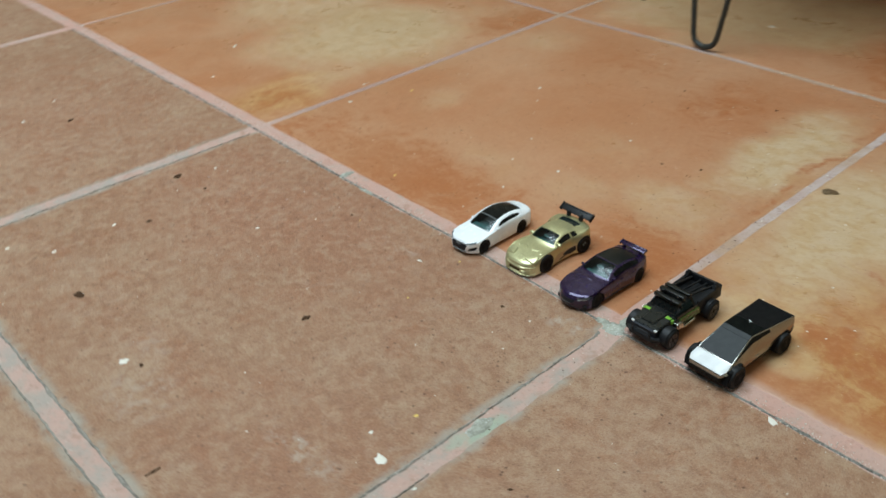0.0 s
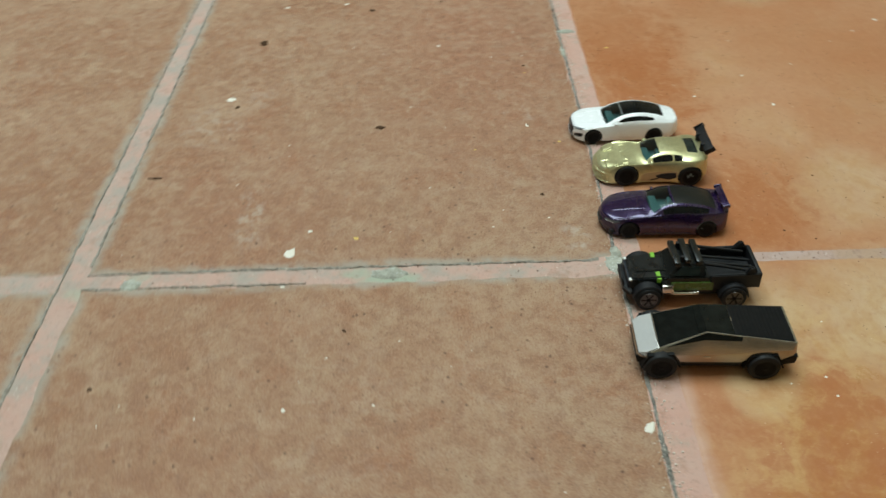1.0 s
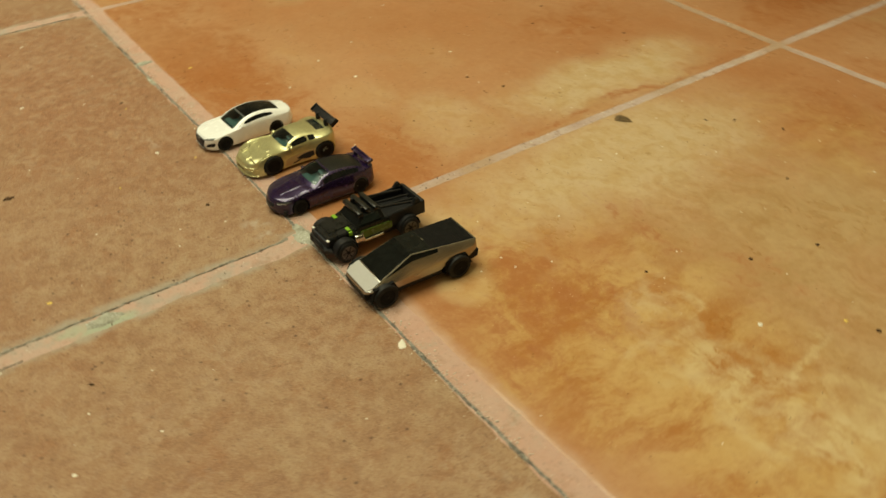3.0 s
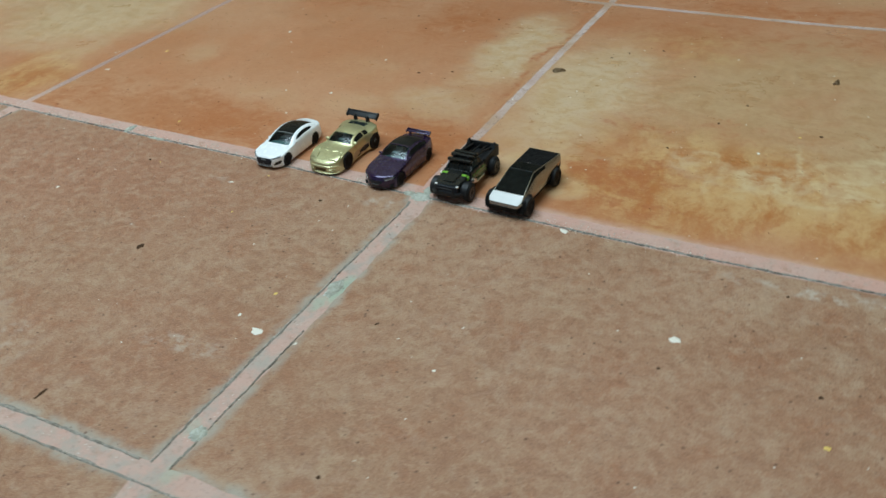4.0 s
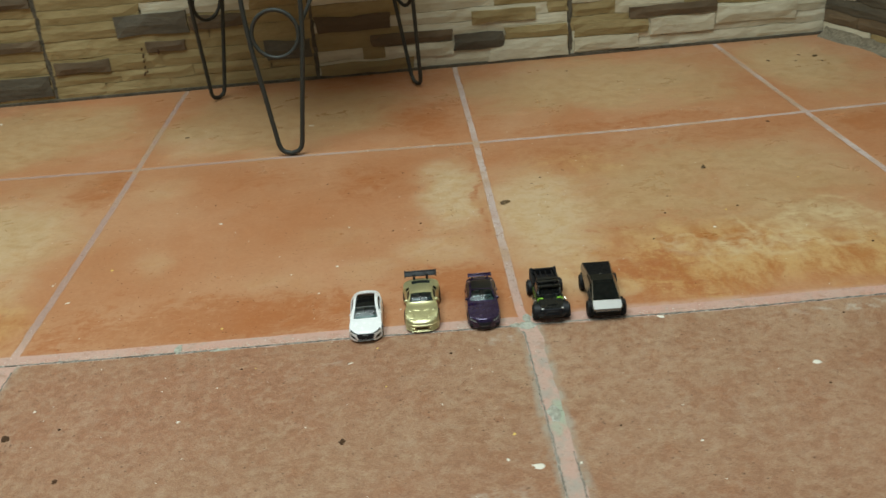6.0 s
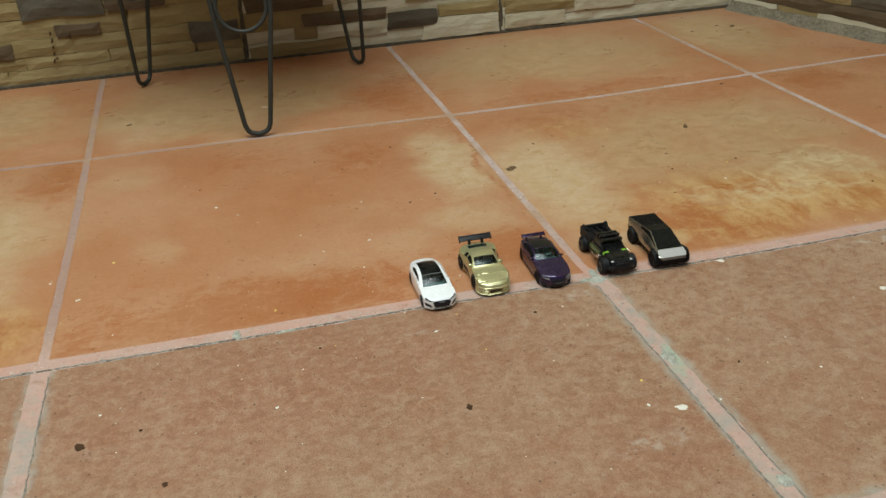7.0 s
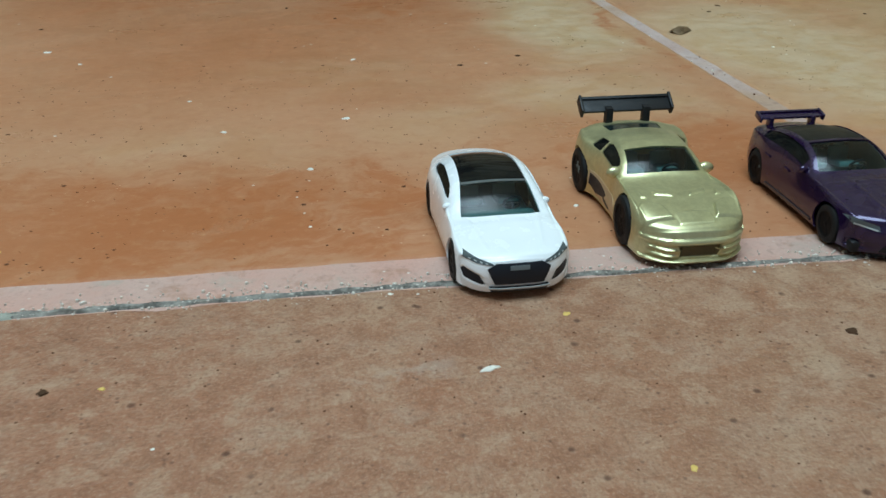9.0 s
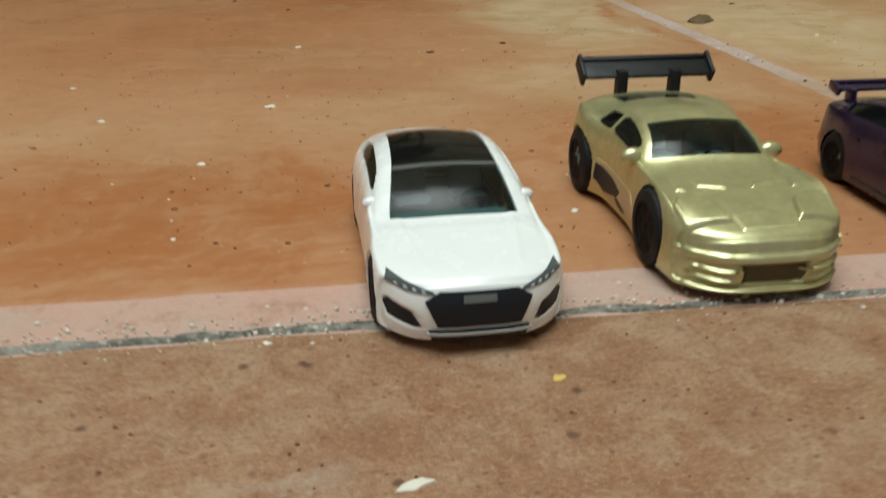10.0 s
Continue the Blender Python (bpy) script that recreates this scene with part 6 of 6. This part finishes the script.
    tube(bm, [Vector(p) * MM for p in ((-6.4, 0.6, 7), (-6.0, -0.6, 11.4), (-4.6, -0.8, 12.2), (4.6, -0.8, 12.2), (6.0, -0.6, 11.4), (6.4, 0.6, 7))], 0.0006, 8)
    part("bull_bar", bm, BLACK, car, smooth=50)
    chassis(car, 64, 9.0, 4.2, 8.6, 4, BLACK)
    wheel_set(car, (11.0, 52.0), 12.7, 6.2, 5.0, 6, TYRE, RIM_GREY, ring=CHROME_RING)
    return car


LAMP_WHITE = plain("white_print", (0.75, 0.75, 0.72), 0.4)
CHROME_RING = plain("grey_chrome", (0.10, 0.098, 0.096), 0.35, 1.0)
RIM_GREY = plain("dark_grey_rim", (0.005, 0.005, 0.005), 0.6, 0.1, spec=0.15)
lifted_truck(pose(0.0229, -0.0062, 0, 0, 0, -1.5) @ Matrix.Diagonal((1, 0.975, 1, 1)))
angular_truck(pose(0.0670, -0.0094, 0, 0, 0, -3.5) @ Matrix.Diagonal((1, 1.03, 1, 1)))

# ---- paint drops, crumbs and leaf bits on the floor ----
def fleck(name, label, category, x, y, size, material, height, long=1.0, group="", way=None):
    """A small irregular flake or lump, size across in mm, lying on the floor."""
    rng = random.Random(round(x * 5000) * 7919 + round(y * 5000))
    bm = bmesh.new()
    n = 11
    r = size * MM / 2
    turn = rng.uniform(0, math.pi) if way is None else way
    rim = []
    for k in range(n):
        a = 2 * math.pi * k / n
        q = r * rng.uniform(0.62, 1.12)
        u, v = q * math.cos(a) * long, q * math.sin(a) / long
        rim.append((u * math.cos(turn) - v * math.sin(turn), u * math.sin(turn) + v * math.cos(turn)))
    low = [bm.verts.new((u, v, -0.0003)) for u, v in rim]
    mid = [bm.verts.new((0.82 * u, 0.82 * v, height * MM * rng.uniform(0.6, 1.1))) for u, v in rim]
    top = [bm.verts.new((0.4 * u, 0.4 * v, height * MM * rng.uniform(0.8, 1.5))) for u, v in rim]
    for one, two in ((low, mid), (mid, top)):
        for k in range(n):
            bm.faces.new((one[k], one[(k + 1) % n], two[(k + 1) % n], two[k]))
    bm.faces.new(top)
    ob = part(name, bm, material, m=pose(x, y, 0), smooth=60)
    return tagged(ob, label, category, group)


PAINT = plain("white_paint_drop", (0.74, 0.69, 0.59), 0.6, grain=0.3)
PAINT_YELLOW = plain("yellow_paint_drop", (0.68, 0.47, 0.12), 0.55, grain=0.3)
GRIT = plain("brown_grit", (0.125, 0.058, 0.032), 0.9, grain=0.6, spec=0.08)
DIRT = plain("dark_dirt", (0.070, 0.038, 0.021), 0.9, grain=0.8, spec=0.08)
DRY = plain("dry_brown_leaf", (0.27, 0.175, 0.085), 0.75, grain=0.5, even=0.5)

CRUMBLE = plain("mortar_crumb", (0.56, 0.50, 0.43), 0.85, grain=0.4, flake=0.4)

WHITE_DROPS = [(-0.0158, -0.171, 9, 1.2), (-0.0345, -0.162, 3.6, 1.1), (0.2015, -0.0905, 7.5, 1.2), (0.2045, 0.137, 4, 1), (-0.1575, 0.129, 4, 1.3), (-0.149, 0.212, 3.4, 1.2),
               (-0.172, 0.081, 3, 1), (-0.286, 0.250, 4.6, 1.2), (-0.2636, -0.087, 4, 1.1), (-0.346, -0.208, 5, 1.2), (-0.637, 0.12, 6, 1.4), (-0.639, -0.09, 4, 1),
               (-0.609, -0.133, 5, 1), (-0.57, 0.053, 4.5, 1.2), (-0.403, 0.107, 5, 1.5), (-0.428, 0.144, 3.5, 1), (-0.267, 0.225, 3, 1), (-0.189, -0.2285, 7, 1.1), (-0.377, -0.231, 5, 1),
               (0.0115, -0.1715, 3.2, 1.2), (-0.2, 0.121, 3, 1.2), (0.11, -0.0102, 6, 1.4), (-0.350, -0.160, 5, 1.3), (-0.376, -0.057, 3.5, 1), (0.093, -0.162, 3, 1),
               (-0.679, 0.679, 6, 1.3), (-0.21, 0.545, 6, 1.6), (-0.862, 0.036, 4, 1), (0.045, 0.2, 2.2, 1), (-0.1, 0.04, 2.4, 1), (-0.215, 0.16, 2.2, 1.4)]
YELLOW_DROPS = [(-0.1197, -0.0162, 2.2), (-0.1133, -0.0685, 2.0), (-0.0268, -0.137, 3.2), (0.284, -0.14, 4), (0.327, 0.232, 3.4), (0.228, 0.172, 3), (-0.2515, 0.0365, 3.2), (-0.378, 0.165, 4), (-0.215, -0.028, 1.6)]
CRUMBS = [(-0.3865, -0.0868, 9, 1.2), (-0.278, -0.2185, 9, 1.2), (-0.144, -0.1273, 6.5, 1.2), (-0.226, -0.0274, 2.4, 1), (-0.0623, -0.0335, 3, 1), (-0.0757, 0.2055, 2.8, 1), (0.168, 0.1765, 3, 1),
          (-0.104, 0.194, 3, 1), (0.182, 0.2155, 3, 1), (-0.377, 0.541, 7, 1.3), (0.169, 0.693, 4, 1), (0.464, 0.653, 6, 1.5), (0.517, 0.669, 5, 1.2), (-0.576, -0.1, 7, 1.3), (-0.335, -0.1385, 5, 1.1),
          (-0.1775, -0.223, 4, 1.2), (-0.177, 0.332, 2.6, 1.2), (0.1995, -0.116, 2.5, 1), (0.277, -0.107, 3, 1), (0.264, -0.208, 5, 1.6), (0.363, 0.404, 5, 1.2), (0.242, 0.178, 3, 1.2),
          (0.142, 0.124, 2.2, 1), (-0.35, -0.082, 3.2, 1), (0.077, -0.248, 2.6, 1), (0.045, -0.139, 2.5, 1.4), (0.062, 0.295, 2.5, 2), (0.09, 0.31, 2.5, 1.8), (0.05, 0.28, 2.2, 1.6), (0.13, 0.26, 2.4, 1.5),
          (-0.09, 0.345, 3, 1.3), (-0.152, 0.3, 2.2, 1), (-0.3, 0.3, 2.4, 1), (0.5, 0.64, 3.5, 1.5), (0.535, 0.63, 5, 1.6), (0.25, -0.03, 2.2, 1), (0.33, 0.08, 3, 1.3)]
for x, y, size, long in WHITE_DROPS:
    fleck("paint_drop", "dried white paint drop on the tiles" if size > 3.5 else "tiny dried white paint fleck on the tiles", "paint drop", x, y, (0.82 if size < 6 else 1.0) * size, PAINT, 0.25, long, "paint drops on the floor")
fleck("paint_drop", "curved dried white paint smear on the matte tile", "paint drop", -0.1406, -0.034, 3.0, PAINT, 0.25, 1.8, "paint drops on the floor", 0.25)
for x, y, size in YELLOW_DROPS:
    fleck("paint_drop", "small yellow paint fleck on the tiles", "paint drop", x, y, size, PAINT_YELLOW, 0.2, 1.1, "paint drops on the floor")
for x, y, size, long in CRUMBS:
    fleck("dirt_crumb", "dark brown dirt crumb on the tiles" if size > 4.5 else "tiny dark dirt speck on the tiles", "dirt", x, y, size, DIRT, 0.5 if size > 4.5 else 0.35, long, "crumbs on the floor")
fleck("twig", "thin dry twig on the matte tile", "twig", -0.0925, -0.258, 5, DIRT, 0.5, 2.0)


def dry_leaf(x, y, length, turn, curl):
    """A curled bit of dry leaf."""
    bm = bmesh.new()
    rows = []
    for i in range(9):
        f = i / 8
        w = min(1.0, 0.35 + 4 * f) * (1.0 - 0.92 * f) ** 0.8 * 0.42
        rows.append([bm.verts.new(((f - 0.5) * length * MM, w * g * length * MM, (curl * (1 - abs(g) ** 1.4) * 0.36 * math.sin(math.pi * (0.1 + 0.9 * f)) + 0.05 + 0.03 * math.sin(9 * f + 3 * g)) * length * MM)) for g in (-1, -0.5, 0, 0.5, 1)])
    for one, two in zip(rows, rows[1:]):
        for k in range(4):
            bm.faces.new((one[k], two[k], two[k + 1], one[k + 1]))
    r = bmesh.ops.solidify(bm, geom=bm.faces[:], thickness=0.0003)
    low = min(v.co.z for v in bm.verts)
    bmesh.ops.translate(bm, vec=(0, 0, -low), verts=bm.verts)
    ob = part("dry_leaf", bm, DRY, m=pose(x, y, 0, 0, 0, turn), smooth=60)
    return tagged(ob, "curled dry brown leaf bit on the glazed tile", "leaf", "leaf bits on the floor")


dry_leaf(0.0155, 0.2365, 12, 20, 0.7)
dry_leaf(0.2415, 0.2815, 8, 75, 1.3)
dry_leaf(0.535, 0.655, 9, 10, 0.8)

# fine grit, too small to count
def grain_at(bm, x, y, r, high, rng):
    a0 = rng.uniform(0, 6)
    spoke = [r * rng.uniform(0.7, 1.2) for a in range(6)]
    rings = [[bm.verts.new((x + f * q * math.cos(a0 + a * 1.0472), y + f * q * math.sin(a0 + a * 1.0472), z)) for a, q in enumerate(spoke)] for f, z in ((1.0, -0.0004), (0.85, 0.5 * high), (0.45, high))]
    for one, two in zip(rings, rings[1:]):
        for a in range(6):
            bm.faces.new((one[a], one[(a + 1) % 6], two[(a + 1) % 6], two[a]))
    bm.faces.new(rings[-1])


rng = random.Random(5)
bm = bmesh.new()
for k in range(2200):
    x, y = (rng.uniform(-0.5, 0.42), rng.uniform(-0.26, 0.6)) if k % 2 else (rng.uniform(-0.34, 0.06), rng.uniform(-0.12, 0.2))
    if abs(y - row_y(6, x)) > 0.009:
        r = rng.uniform(0.00014, 0.00036)
        grain_at(bm, x, y, r, 0.5 * r, rng)
for k in range(300):
    x, y = rng.uniform(-0.41, -0.01), 0.022 + 0.3 * rng.random() ** 1.5
    if noise.noise(Vector((x * 22, y * 22, 4))) > -0.12:
        r = min(0.0009, 0.00025 + rng.expovariate(1 / 0.0002))
        grain_at(bm, x, y, r, 0.00014, rng)
tagged(part("grit", bm, GRIT), "fine brown grit scattered over the floor tiles", "grit", kind="stuff")
bm = bmesh.new()
for k in range(260):
    r = rng.uniform(0.0003, 0.0008)
    grain_at(bm, rng.uniform(-0.5, 0.42), rng.uniform(-0.26, 0.6), r, 0.0001, rng)
tagged(part("pale_grit", bm, PAINT), "tiny pale flecks scattered over the floor tiles", "grit", kind="stuff")
bm = bmesh.new()
for k in range(1800):
    x = rng.uniform(-0.5, 0.2)
    r = min(0.0006, rng.expovariate(1 / 0.00012) + 0.00012)
    grain_at(bm, x, row_y(6, x) + rng.gauss(-0.0052, 0.0026), r, 0.5 * r, rng)
tagged(part("mortar_crumbs", bm, CRUMBLE), "pale crumbs of mortar along the joint under the cars", "crumbs", kind="stuff")

for x, z, h in ((-0.4765, 0.072, 5), (-0.4762, 0.062, 6), (-0.477, 0.053, 4), (-0.4775, 0.044, 5), (-0.4795, 0.034, 6), (-0.475, 0.037, 3), (-0.452, 0.066, 8)):
    bm = bmesh.new()
    box(bm, -0.0012, 0.0012, -0.001, 0.001, -h / 2 * MM, h / 2 * MM, 0.0005)
    tagged(part("wall_mark", bm, DIRT, m=pose(x, 0.7672, z, 0, random.Random(h * x).uniform(-25, 25), 0)), "small dark smear of dirt on the stone wall", "dirt mark", "dirt marks on the wall")
